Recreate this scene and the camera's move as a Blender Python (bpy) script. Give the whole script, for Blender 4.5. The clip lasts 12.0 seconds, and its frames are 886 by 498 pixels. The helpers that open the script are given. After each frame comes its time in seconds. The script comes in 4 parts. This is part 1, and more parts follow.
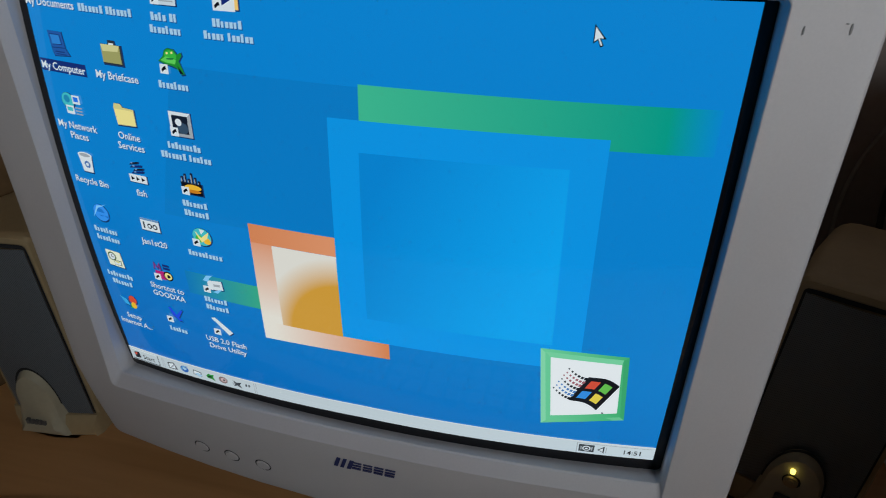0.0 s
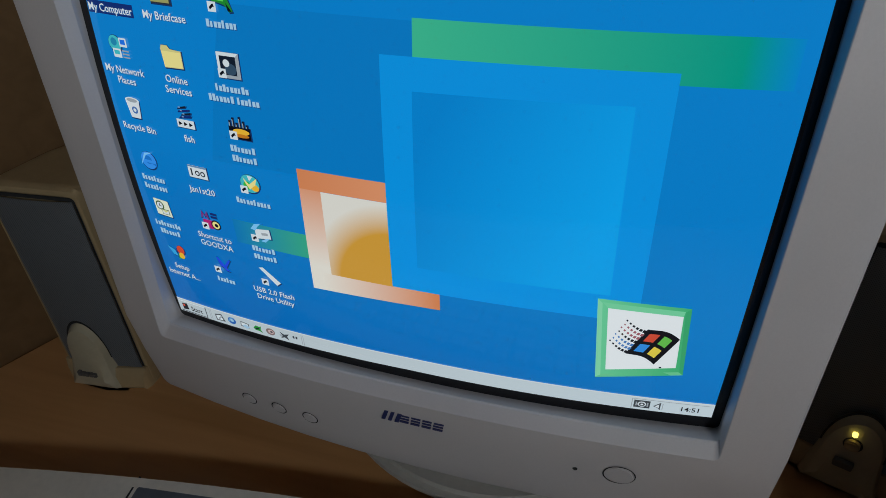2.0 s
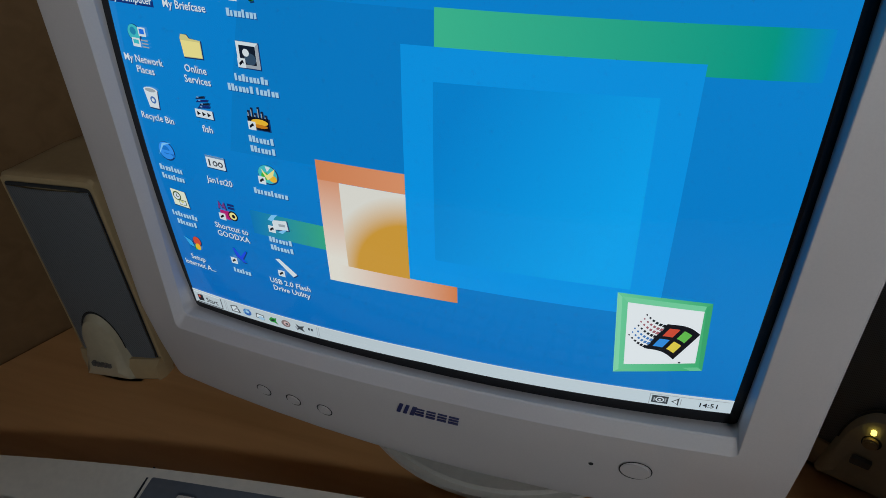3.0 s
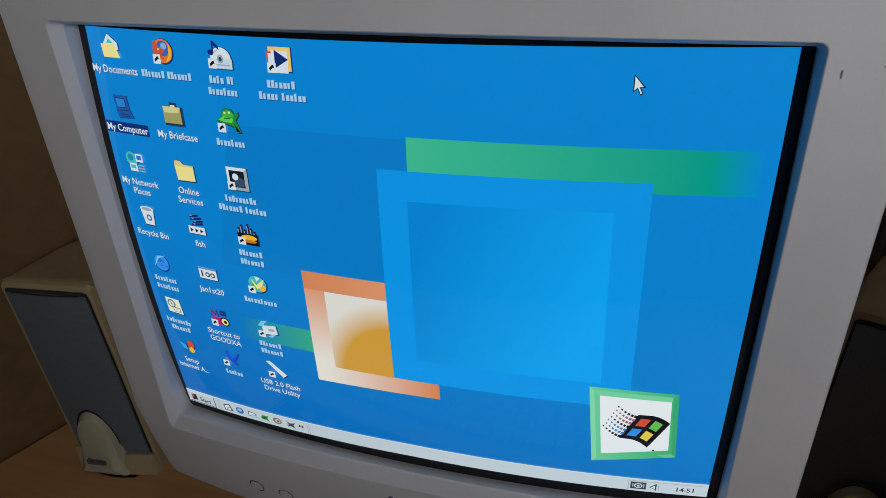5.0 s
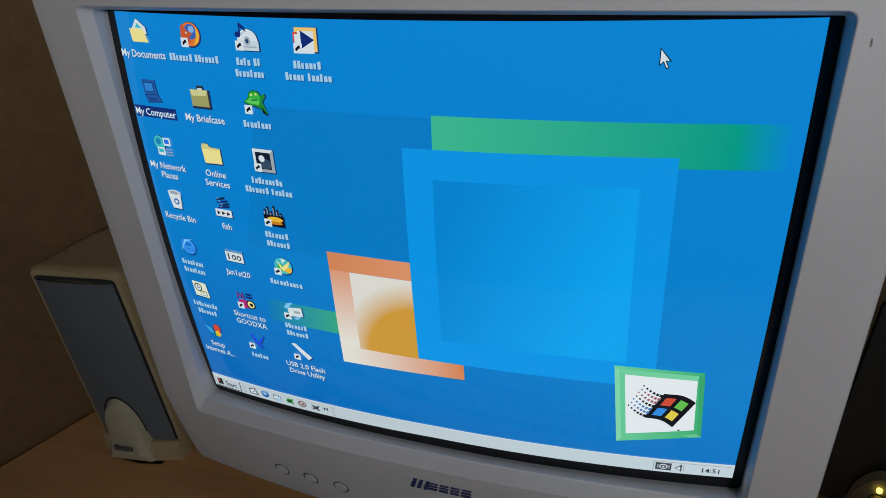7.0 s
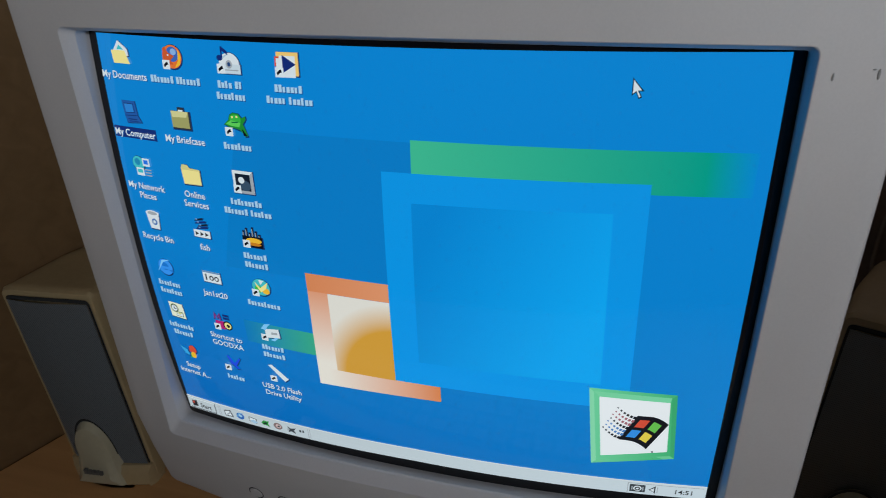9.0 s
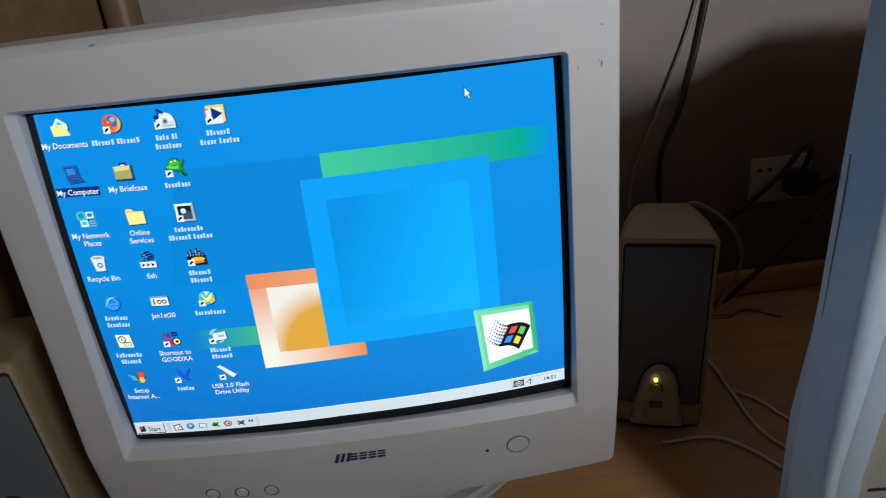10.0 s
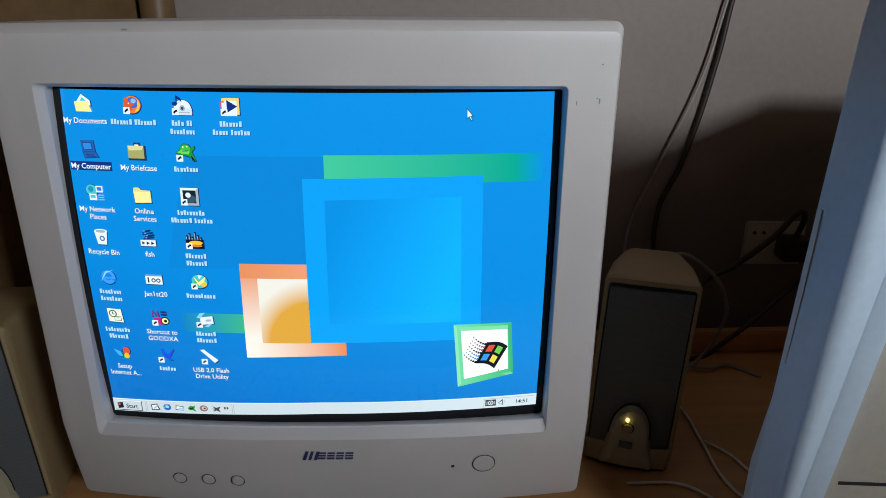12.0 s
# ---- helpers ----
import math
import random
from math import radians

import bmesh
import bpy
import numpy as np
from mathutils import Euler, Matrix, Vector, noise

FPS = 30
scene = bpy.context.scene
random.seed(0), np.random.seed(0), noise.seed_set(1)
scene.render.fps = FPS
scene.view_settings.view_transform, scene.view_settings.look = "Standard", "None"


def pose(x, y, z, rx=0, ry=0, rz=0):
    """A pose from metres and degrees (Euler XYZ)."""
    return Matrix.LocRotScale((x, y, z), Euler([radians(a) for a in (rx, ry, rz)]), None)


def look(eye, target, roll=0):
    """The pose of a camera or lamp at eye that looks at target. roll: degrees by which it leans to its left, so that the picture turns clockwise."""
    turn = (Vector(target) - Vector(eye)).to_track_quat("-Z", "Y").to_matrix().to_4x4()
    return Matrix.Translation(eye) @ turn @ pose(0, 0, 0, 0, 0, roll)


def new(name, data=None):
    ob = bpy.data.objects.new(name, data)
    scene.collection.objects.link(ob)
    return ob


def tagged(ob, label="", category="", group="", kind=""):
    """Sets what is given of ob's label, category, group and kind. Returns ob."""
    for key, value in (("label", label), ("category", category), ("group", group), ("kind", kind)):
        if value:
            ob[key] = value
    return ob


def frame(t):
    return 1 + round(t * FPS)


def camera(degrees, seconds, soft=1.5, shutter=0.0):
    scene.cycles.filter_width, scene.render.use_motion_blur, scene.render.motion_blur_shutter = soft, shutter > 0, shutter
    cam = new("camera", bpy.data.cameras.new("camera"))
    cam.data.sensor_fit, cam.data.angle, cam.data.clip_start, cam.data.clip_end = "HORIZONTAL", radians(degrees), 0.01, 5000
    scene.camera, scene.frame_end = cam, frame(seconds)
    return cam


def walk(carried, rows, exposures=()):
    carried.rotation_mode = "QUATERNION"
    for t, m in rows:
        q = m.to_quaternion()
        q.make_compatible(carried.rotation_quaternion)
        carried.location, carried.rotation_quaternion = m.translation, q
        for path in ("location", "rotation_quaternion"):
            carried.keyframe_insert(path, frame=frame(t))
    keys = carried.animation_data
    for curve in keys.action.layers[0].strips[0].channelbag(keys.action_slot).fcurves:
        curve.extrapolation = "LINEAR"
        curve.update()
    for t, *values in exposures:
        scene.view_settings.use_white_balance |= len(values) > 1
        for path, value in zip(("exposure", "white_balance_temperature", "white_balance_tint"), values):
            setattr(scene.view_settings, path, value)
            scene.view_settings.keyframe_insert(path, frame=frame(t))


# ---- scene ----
cam = camera(64.9, 12.0, soft=0.85, shutter=0.2)
PATH = [
    (0, (0.1190, -0.2662, 1.1823), (0.0081, 0.1409, 0.9140), 0.43),
    (0.5, (0.1120, -0.2708, 1.1739), (-0.0191, 0.1254, 0.8986), -0.87),
    (1, (0.1143, -0.2676, 1.1719), (-0.0219, 0.1257, 0.8948), -1.72),
    (1.5, (0.1102, -0.2677, 1.1685), (-0.0189, 0.1256, 0.8881), -0.84),
    (2, (0.1100, -0.2658, 1.1668), (-0.0217, 0.1229, 0.8812), -1.21),
    (2.5, (0.1053, -0.2694, 1.1662), (-0.0279, 0.1185, 0.8802), -0.78),
    (2.7, (0.1047, -0.2679, 1.1644), (-0.0321, 0.1167, 0.8756), -1.29),
    (4.3, (0.1073, -0.2651, 1.1718), (-0.0263, 0.1279, 0.8931), -0.50),
    (4.5, (0.1078, -0.2647, 1.1819), (-0.0251, 0.1306, 0.9061), -0.68),
    (5, (0.1152, -0.2717, 1.1934), (-0.0232, 0.1383, 0.9429), -2.83),
    (5.5, (0.1160, -0.2713, 1.1897), (-0.0241, 0.1358, 0.9355), -3.45),
    (6, (0.1152, -0.2793, 1.1903), (-0.0334, 0.1273, 0.9401), -3.87),
    (6.5, (0.1142, -0.2790, 1.1886), (-0.0346, 0.1264, 0.9366), -3.98),
    (8.3, (0.1105, -0.2849, 1.1837), (-0.0398, 0.1257, 0.9412), -3.12),
    (8.5, (0.1113, -0.2862, 1.1877), (-0.0361, 0.1256, 0.9454), -3.04),
    (9, (0.1139, -0.2825, 1.1885), (-0.0218, 0.1361, 0.9512), -2.34),
    (9.2, (0.1256, -0.3121, 1.2021), (0.0124, 0.1237, 0.9848), -1.50),
    (9.3, (0.1285, -0.3356, 1.2090), (0.0248, 0.1037, 0.9939), -1.05),
    (9.5, (0.1250, -0.3837, 1.2110), (0.0467, 0.0685, 1.0126), -1.75),
    (9.7, (0.1145, -0.4037, 1.2020), (0.0755, 0.0540, 1.0046), -3.26),
    (9.8, (0.1052, -0.4139, 1.2073), (0.0801, 0.0473, 1.0158), -4.63),
    (10, (0.0757, -0.4270, 1.1978), (0.0810, 0.0302, 0.9954), -6.18),
    (10.5, (0.0578, -0.4518, 1.1923), (0.0425, 0.0162, 1.0171), -4.11),
    (11, (0.0689, -0.4471, 1.1841), (0.0698, 0.0216, 1.0102), -1.70),
    (11.5, (0.0771, -0.4499, 1.1871), (0.0759, 0.0179, 1.0107), -0.07),
    (12, (0.0852, -0.4506, 1.1884), (0.0891, 0.0170, 1.0115), 0.38),
]
EXPOSURES = [(0.0, -0.50), (1.0, -0.54), (2.0, -0.62), (2.5, -0.58), (4.5, -0.50), (6.5, -0.45), (8.5, -0.46), (9.0, -0.48), (9.7, -0.06), (12.0, 0.0)]
walk(cam, [(t, look(eye, target, roll)) for t, eye, target, roll in PATH], EXPOSURES)

# ---- world and light ----
world = bpy.data.worlds.new("world")
scene.world = world
world.use_nodes = True
sky = world.node_tree.nodes.new("ShaderNodeTexSky")
sky.sky_type, sky.sun_disc = "NISHITA", False
sky.sun_elevation, sky.sun_rotation = radians(38), radians(200)
world.node_tree.links.new(sky.outputs[0], world.node_tree.nodes["Background"].inputs[0])
world.node_tree.nodes["Background"].inputs[1].default_value = 0.06


def area(name, size_x, size_y, power, colour, m):
    lamp = bpy.data.lights.new(name, "AREA")
    lamp.shape, lamp.size, lamp.size_y, lamp.energy, lamp.color = "RECTANGLE", size_x, size_y, power, colour
    ob = new(name, lamp)
    ob.matrix_world = m
    return ob


# daylight of the unseen window, set back and aside so the niche edges clip it
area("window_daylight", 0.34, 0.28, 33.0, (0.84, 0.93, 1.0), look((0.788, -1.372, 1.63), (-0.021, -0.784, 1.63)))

# ---- materials ----


def material(name, base, rough=0.5, metal=0.0, grain=0.0, grain_scale=200.0, stain=0.0, stain_scale=8.0, bump=0.0, bump_scale=400.0, emit=None, power=1.0, spec=0.5):
    m = bpy.data.materials.new(name)
    m.use_nodes = True
    n, l = m.node_tree.nodes, m.node_tree.links
    p = n["Principled BSDF"]
    p.inputs["Base Color"].default_value = (*base, 1)
    p.inputs["Roughness"].default_value, p.inputs["Metallic"].default_value = rough, metal
    p.inputs["Specular IOR Level"].default_value = spec
    if emit:
        p.inputs["Emission Color"].default_value, p.inputs["Emission Strength"].default_value = (*emit, 1), power
    coord = n.new("ShaderNodeTexCoord")
    if grain or stain:
        last = None
        for amount, scale, detail in ((grain, grain_scale, 3), (stain, stain_scale, 5)):
            if not amount:
                continue
            tex = n.new("ShaderNodeTexNoise")
            tex.inputs["Scale"].default_value, tex.inputs["Detail"].default_value = scale, detail
            l.new(coord.outputs["Object"], tex.inputs["Vector"])
            span = n.new("ShaderNodeMapRange")
            span.inputs["From Min"].default_value, span.inputs["From Max"].default_value = 0.3, 0.7
            span.inputs["To Min"].default_value, span.inputs["To Max"].default_value = 1 - amount, 1 + amount * 0.5
            l.new(tex.outputs["Fac"], span.inputs["Value"])
            mix = n.new("ShaderNodeVectorMath")
            mix.operation = "SCALE"
            if last is None:
                mix.inputs[0].default_value = base
            else:
                l.new(last, mix.inputs[0])
            l.new(span.outputs["Result"], mix.inputs["Scale"])
            last = mix.outputs[0]
        l.new(last, p.inputs["Base Color"])
    if bump:
        tex = n.new("ShaderNodeTexNoise")
        tex.inputs["Scale"].default_value, tex.inputs["Detail"].default_value = bump_scale, 2
        l.new(coord.outputs["Object"], tex.inputs["Vector"])
        b = n.new("ShaderNodeBump")
        b.inputs["Strength"].default_value, b.inputs["Distance"].default_value = bump, 0.0004
        l.new(tex.outputs["Fac"], b.inputs["Height"])
        l.new(b.outputs["Normal"], p.inputs["Normal"])
    return m


def wood_material(name, dark, light):
    m = material(name, light, rough=0.38)
    n, l = m.node_tree.nodes, m.node_tree.links
    p = n["Principled BSDF"]
    coord, turn = n.new("ShaderNodeTexCoord"), n.new("ShaderNodeMapping")
    turn.inputs["Scale"].default_value = (1.6, 26.0, 26.0)
    turn.inputs["Rotation"].default_value = (0, 0, radians(4))
    l.new(coord.outputs["Object"], turn.inputs["Vector"])
    a = n.new("ShaderNodeTexNoise")
    a.inputs["Scale"].default_value, a.inputs["Detail"].default_value, a.inputs["Distortion"].default_value = 2.2, 6, 0.8
    l.new(turn.outputs[0], a.inputs["Vector"])
    ramp = n.new("ShaderNodeValToRGB")
    ramp.color_ramp.elements[0].position, ramp.color_ramp.elements[0].color = 0.32, (*dark, 1)
    ramp.color_ramp.elements[1].position, ramp.color_ramp.elements[1].color = 0.66, (*light, 1)
    l.new(a.outputs["Fac"], ramp.inputs[0])
    big = n.new("ShaderNodeTexNoise")
    big.inputs["Scale"].default_value = 7.0
    l.new(coord.outputs["Object"], big.inputs["Vector"])
    span = n.new("ShaderNodeMapRange")
    span.inputs["To Min"].default_value, span.inputs["To Max"].default_value = 0.82, 1.12
    l.new(big.outputs["Fac"], span.inputs["Value"])
    mix = n.new("ShaderNodeVectorMath")
    mix.operation = "SCALE"
    l.new(ramp.outputs[0], mix.inputs[0])
    l.new(span.outputs[0], mix.inputs["Scale"])
    l.new(mix.outputs[0], p.inputs["Base Color"])
    span2 = n.new("ShaderNodeMapRange")
    span2.inputs["To Min"].default_value, span2.inputs["To Max"].default_value = 0.34, 0.5
    l.new(big.outputs["Fac"], span2.inputs["Value"])
    l.new(span2.outputs[0], p.inputs["Roughness"])
    return m


def grille_material(name):
    m = material(name, (0.17, 0.19, 0.21), rough=0.55, metal=0.3)
    n, l = m.node_tree.nodes, m.node_tree.links
    p = n["Principled BSDF"]
    coord = n.new("ShaderNodeTexCoord")
    sep = n.new("ShaderNodeSeparateXYZ")
    l.new(coord.outputs["Object"], sep.inputs[0])
    waves = []
    for axis in ("X", "Z"):
        k = n.new("ShaderNodeMath")
        k.operation = "MULTIPLY"
        k.inputs[1].default_value = 2 * math.pi / 0.0016
        l.new(sep.outputs[axis], k.inputs[0])
        s = n.new("ShaderNodeMath")
        s.operation = "SINE"
        l.new(k.outputs[0], s.inputs[0])
        waves.append(s)
    prod = n.new("ShaderNodeMath")
    prod.operation = "MULTIPLY"
    l.new(waves[0].outputs[0], prod.inputs[0])
    l.new(waves[1].outputs[0], prod.inputs[1])
    ramp = n.new("ShaderNodeValToRGB")
    ramp.color_ramp.elements[0].position, ramp.color_ramp.elements[0].color = 0.25, (0.31, 0.335, 0.36, 1)
    ramp.color_ramp.elements[1].position, ramp.color_ramp.elements[1].color = 0.5, (0.18, 0.195, 0.212, 1)
    l.new(prod.outputs[0], ramp.inputs[0])
    l.new(ramp.outputs[0], p.inputs["Base Color"])
    return m


PLASTIC = material("monitor_plastic", (0.60, 0.556, 0.543), rough=0.46, grain=0.025, grain_scale=900, stain=0.06, stain_scale=9, bump=0.12, bump_scale=2500)
PLASTIC_REAR = material("monitor_rear_plastic", (0.52, 0.50, 0.46), rough=0.55, grain=0.06, stain=0.1, bump=0.2)
GAP = material("dark_gap", (0.02, 0.02, 0.02), rough=0.8)
TONGUE_PLASTIC = material("pale_speaker_plastic", (0.42, 0.37, 0.26), rough=0.45, grain=0.05, stain=0.1, stain_scale=14, bump=0.2, bump_scale=1200)
CREAM = material("speaker_plastic", (0.37, 0.27, 0.145), rough=0.45, grain=0.05, stain=0.1, stain_scale=14, bump=0.25, bump_scale=1200)
GRILLE = grille_material("perforated_grille")
KEY_PLASTIC = material("keyboard_plastic", (0.74, 0.68, 0.57), rough=0.5, grain=0.05, stain=0.1, stain_scale=20, bump=0.3, bump_scale=1200)
KEY_GREY = material("keyboard_panel", (0.16, 0.18, 0.20), rough=0.5, grain=0.06, stain=0.08, bump=0.2)
WOOD = wood_material("desk_laminate", (0.50, 0.255, 0.096), (0.60, 0.315, 0.130))
PANEL = wood_material("brown_wood_panel", (0.150, 0.085, 0.037), (0.185, 0.106, 0.048))
WALL = material("wall_paint", (0.270, 0.220, 0.196), rough=0.85, grain=0.06, grain_scale=120, stain=0.12, stain_scale=3, bump=0.5, bump_scale=260)
ROOM = material("room_paint", (0.36, 0.27, 0.195), rough=0.9, grain=0.05, stain=0.1, stain_scale=2, bump=0.4, bump_scale=150)
FLOOR = material("floor_carpet", (0.08, 0.055, 0.04), rough=0.95, grain=0.25, grain_scale=300, stain=0.1, bump=0.8, bump_scale=500)
TOWER = material("tower_plastic", (0.64, 0.77, 0.92), rough=0.32, grain=0.04, stain=0.06, stain_scale=10, bump=0.1, bump_scale=900)
TOWER_BEIGE = material("tower_side", (0.50, 0.46, 0.40), rough=0.45, grain=0.05, stain=0.08, bump=0.2)
WHITE_CABLE = material("white_cable", (0.80, 0.77, 0.72), rough=0.45, grain=0.05, stain=0.12, stain_scale=30)
DARK_CABLE = material("dark_cable", (0.028, 0.018, 0.013), rough=0.5, stain=0.2)
GREY_CABLE = material("grey_cable", (0.30, 0.27, 0.24), rough=0.45, grain=0.05, stain=0.12, stain_scale=30)
SOCKET = material("socket_plastic", (0.55, 0.50, 0.44), rough=0.4, stain=0.08)
NAVY = material("navy_print", (0.02, 0.025, 0.11), rough=0.4)
GREY_PRINT = material("grey_print", (0.10, 0.095, 0.09), rough=0.6)
SCUFF = material("rubbed_mark", (0.24, 0.23, 0.22), rough=0.6)
LED = material("speaker_led", (0.5, 0.45, 0.1), rough=0.3, emit=(1.0, 0.83, 0.16), power=3.2)
FRAME_GLEAM_WHITE = material("window_and_gleam_paint", (0.75, 0.74, 0.72), rough=0.5, stain=0.06)
GLASS_BLACK = material("tube_glass", (0.006, 0.006, 0.008), rough=0.07, spec=0.5)

# ---- mesh helpers ----


def link(name, bm, mat, parent=None, label="", smooth=True, angle=35):
    me = bpy.data.meshes.new(name)
    bmesh.ops.recalc_face_normals(bm, faces=bm.faces)
    bm.to_mesh(me)
    bm.free()
    for mt in mat if isinstance(mat, (list, tuple)) else (mat,):
        me.materials.append(mt)
    if smooth:
        me.shade_smooth()
        me.set_sharp_from_angle(angle=radians(angle))
    ob = new(name, me)
    if parent:
        ob.parent = parent
    if label:
        ob["label"] = label
    return ob


def part(name, bm, mat, parent, label=""):
    return link(name, bm, mat, parent, label)


def thing(name, m, label, category, group="", kind=""):
    ob = new(name)
    ob.empty_display_size = 0.05
    ob.matrix_world = m
    return tagged(ob, label, category, group, kind)


def box(x0, x1, y0, y1, z0, z1, bevel=0.0, seg=2, bm=None):
    own = bm is None
    b = bmesh.new() if own else bm
    made = bmesh.ops.create_cube(b, size=1.0, matrix=Matrix.Translation(((x0 + x1) / 2, (y0 + y1) / 2, (z0 + z1) / 2)) @ Matrix.Diagonal((x1 - x0, y1 - y0, z1 - z0, 1)))
    if bevel:
        edges = {e for v in made["verts"] for e in v.link_edges}
        bmesh.ops.bevel(b, geom=list(edges), offset=bevel, segments=seg, profile=0.6, affect="EDGES")
    return b


def cyl(radius, depth, m, seg=32, bevel=0.0, radius2=None, bm=None):
    b = bmesh.new() if bm is None else bm
    made = bmesh.ops.create_cone(b, cap_ends=True, segments=seg, radius1=radius, radius2=radius if radius2 is None else radius2, depth=depth, matrix=m)
    if bevel:
        edges = [e for e in {e for v in made["verts"] for e in v.link_edges} if any(len(f.verts) > 4 for f in e.link_faces)]
        bmesh.ops.bevel(b, geom=edges, offset=bevel, segments=2, affect="EDGES")
    return b


def loft(rings, cap_start=True, cap_end=True, bm=None, close=True):
    b = bmesh.new() if bm is None else bm
    rows = [[b.verts.new(p) for p in ring] for ring in rings]
    count = len(rows[0])
    for r0, r1 in zip(rows, rows[1:]):
        for i in range(count if close else count - 1):
            j = (i + 1) % count
            b.faces.new((r0[i], r0[j], r1[j], r1[i]))
    if cap_start:
        b.faces.new(rows[0][::-1])
    if cap_end:
        b.faces.new(rows[-1])
    return b


def round_rect(x0, x1, z0, z1, r, side=10, arc=5):
    """Points of a rounded rectangle, anticlockwise from the lower left, the same count for any size."""
    pts = []
    corners = ((x0 + r, z0 + r, 180), (x1 - r, z0 + r, 270), (x1 - r, z1 - r, 0), (x0 + r, z1 - r, 90))
    for k, (cx, cz, a0) in enumerate(corners):
        for i in range(arc + 1):
            a = radians(a0 + 90 * i / arc)
            pts.append((cx + r * math.cos(a), cz + r * math.sin(a)))
        nx, nz, na = corners[(k + 1) % 4]
        a = radians(na)
        end = (nx + r * math.cos(a), nz + r * math.sin(a))
        start = pts[-1]
        for i in range(1, side):
            f = i / side
            pts.append((start[0] + (end[0] - start[0]) * f, start[1] + (end[1] - start[1]) * f))
    return pts


def cable(name, points, radius, mat, parent=None, label="", category=""):
    cu = bpy.data.curves.new(name, "CURVE")
    cu.dimensions, cu.bevel_depth, cu.bevel_resolution, cu.resolution_u, cu.use_fill_caps = "3D", radius, 3, 10, True
    sp = cu.splines.new("BEZIER")
    sp.bezier_points.add(len(points) - 1)
    for b, p in zip(sp.bezier_points, points):
        b.co, b.handle_left_type, b.handle_right_type = p, "AUTO", "AUTO"
    cu.materials.append(mat)
    tmp = new("cable_tmp", cu)
    me = bpy.data.meshes.new_from_object(tmp.evaluated_get(bpy.context.evaluated_depsgraph_get()))
    bpy.data.objects.remove(tmp)
    me.name = name
    me.shade_smooth()
    ob = new(name, me)
    if parent:
        ob.parent = parent
        if label:
            ob["label"] = label
    else:
        tagged(ob, label, category)
    return ob


# ---- the room ----
DESK = 0.75


def desk_z(x):
    """The desk leans a little: it rises to the right."""
    return 0.7535 + 0.026 * x


CORNER = (-0.252, 0.40)
LEFT_DIR = Vector((-0.38, -0.925))
Y_BACK = 0.40
X_RIGHT, Y_FRONT, Z_TOP = 1.05, -1.55, 2.5
far_left = (CORNER[0] + LEFT_DIR.x * 2.108, CORNER[1] + LEFT_DIR.y * 2.108)


def slab(pts, z0, z1):
    return loft([[(x, y, z0) for x, y in pts], [(x, y, z1) for x, y in pts]])


inner = [CORNER, far_left, (X_RIGHT, Y_FRONT), (X_RIGHT, Y_BACK)]
outer = [(CORNER[0] - 0.3, CORNER[1] + 0.12), (far_left[0] - 0.3, far_left[1] - 0.12), (X_RIGHT + 0.12, Y_FRONT - 0.12), (X_RIGHT + 0.12, Y_BACK + 0.12)]
tagged(link("floor", slab(outer, -0.1, 0.0), FLOOR, smooth=False), "dark brown carpet on the floor", "floor", kind="structure")
tagged(link("ceiling", slab(outer, Z_TOP, Z_TOP + 0.1), ROOM, smooth=False), "plain pale painted ceiling", "ceiling", kind="structure")
tagged(link("wall_north", slab([(CORNER[0] - 0.2, Y_BACK), (X_RIGHT + 0.12, Y_BACK), (X_RIGHT + 0.12, Y_BACK + 0.12), (CORNER[0] - 0.2, Y_BACK + 0.12)], 0, Z_TOP), WALL, smooth=False), "dull beige painted wall behind the monitor", "wall", kind="structure")
nrm = Vector((LEFT_DIR.y, -LEFT_DIR.x)) * 0.12
tagged(link("wall_west", slab([CORNER, far_left, (far_left[0] + nrm.x, far_left[1] + nrm.y), (CORNER[0] + nrm.x, CORNER[1] + nrm.y)], 0, Z_TOP), PANEL, smooth=False), "dark brown wood panelled wall beside the desk", "wall", kind="structure")
tagged(link("wall_south", slab([(far_left[0] - 0.3, Y_FRONT), (X_RIGHT + 0.12, Y_FRONT), (X_RIGHT + 0.12, Y_FRONT - 0.12), (far_left[0] - 0.3, Y_FRONT - 0.12)], 0, Z_TOP), ROOM, smooth=False), "plain painted wall", "wall", kind="structure")
tagged(link("wall_east", box(X_RIGHT, X_RIGHT + 0.12, -0.45, Y_BACK, 0, Z_TOP), ROOM, smooth=False), "plain painted wall", "wall", kind="structure")
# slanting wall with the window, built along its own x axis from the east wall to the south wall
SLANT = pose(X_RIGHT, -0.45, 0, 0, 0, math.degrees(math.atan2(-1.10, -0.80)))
# Added niche: side edge and sill block daylight to shade the lower left.
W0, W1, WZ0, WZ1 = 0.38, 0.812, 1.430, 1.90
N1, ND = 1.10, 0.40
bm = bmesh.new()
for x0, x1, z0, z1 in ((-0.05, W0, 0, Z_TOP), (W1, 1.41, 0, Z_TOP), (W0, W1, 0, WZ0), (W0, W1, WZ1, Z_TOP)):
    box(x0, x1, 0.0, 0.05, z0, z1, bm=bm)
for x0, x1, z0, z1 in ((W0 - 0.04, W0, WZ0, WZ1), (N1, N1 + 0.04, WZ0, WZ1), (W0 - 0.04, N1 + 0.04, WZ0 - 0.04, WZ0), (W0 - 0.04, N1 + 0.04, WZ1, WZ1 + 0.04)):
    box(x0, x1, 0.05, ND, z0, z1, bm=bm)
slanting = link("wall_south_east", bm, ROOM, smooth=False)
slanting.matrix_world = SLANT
tagged(slanting, "unseen painted wall with a deep niche added to cut the window light", "wall", kind="structure")
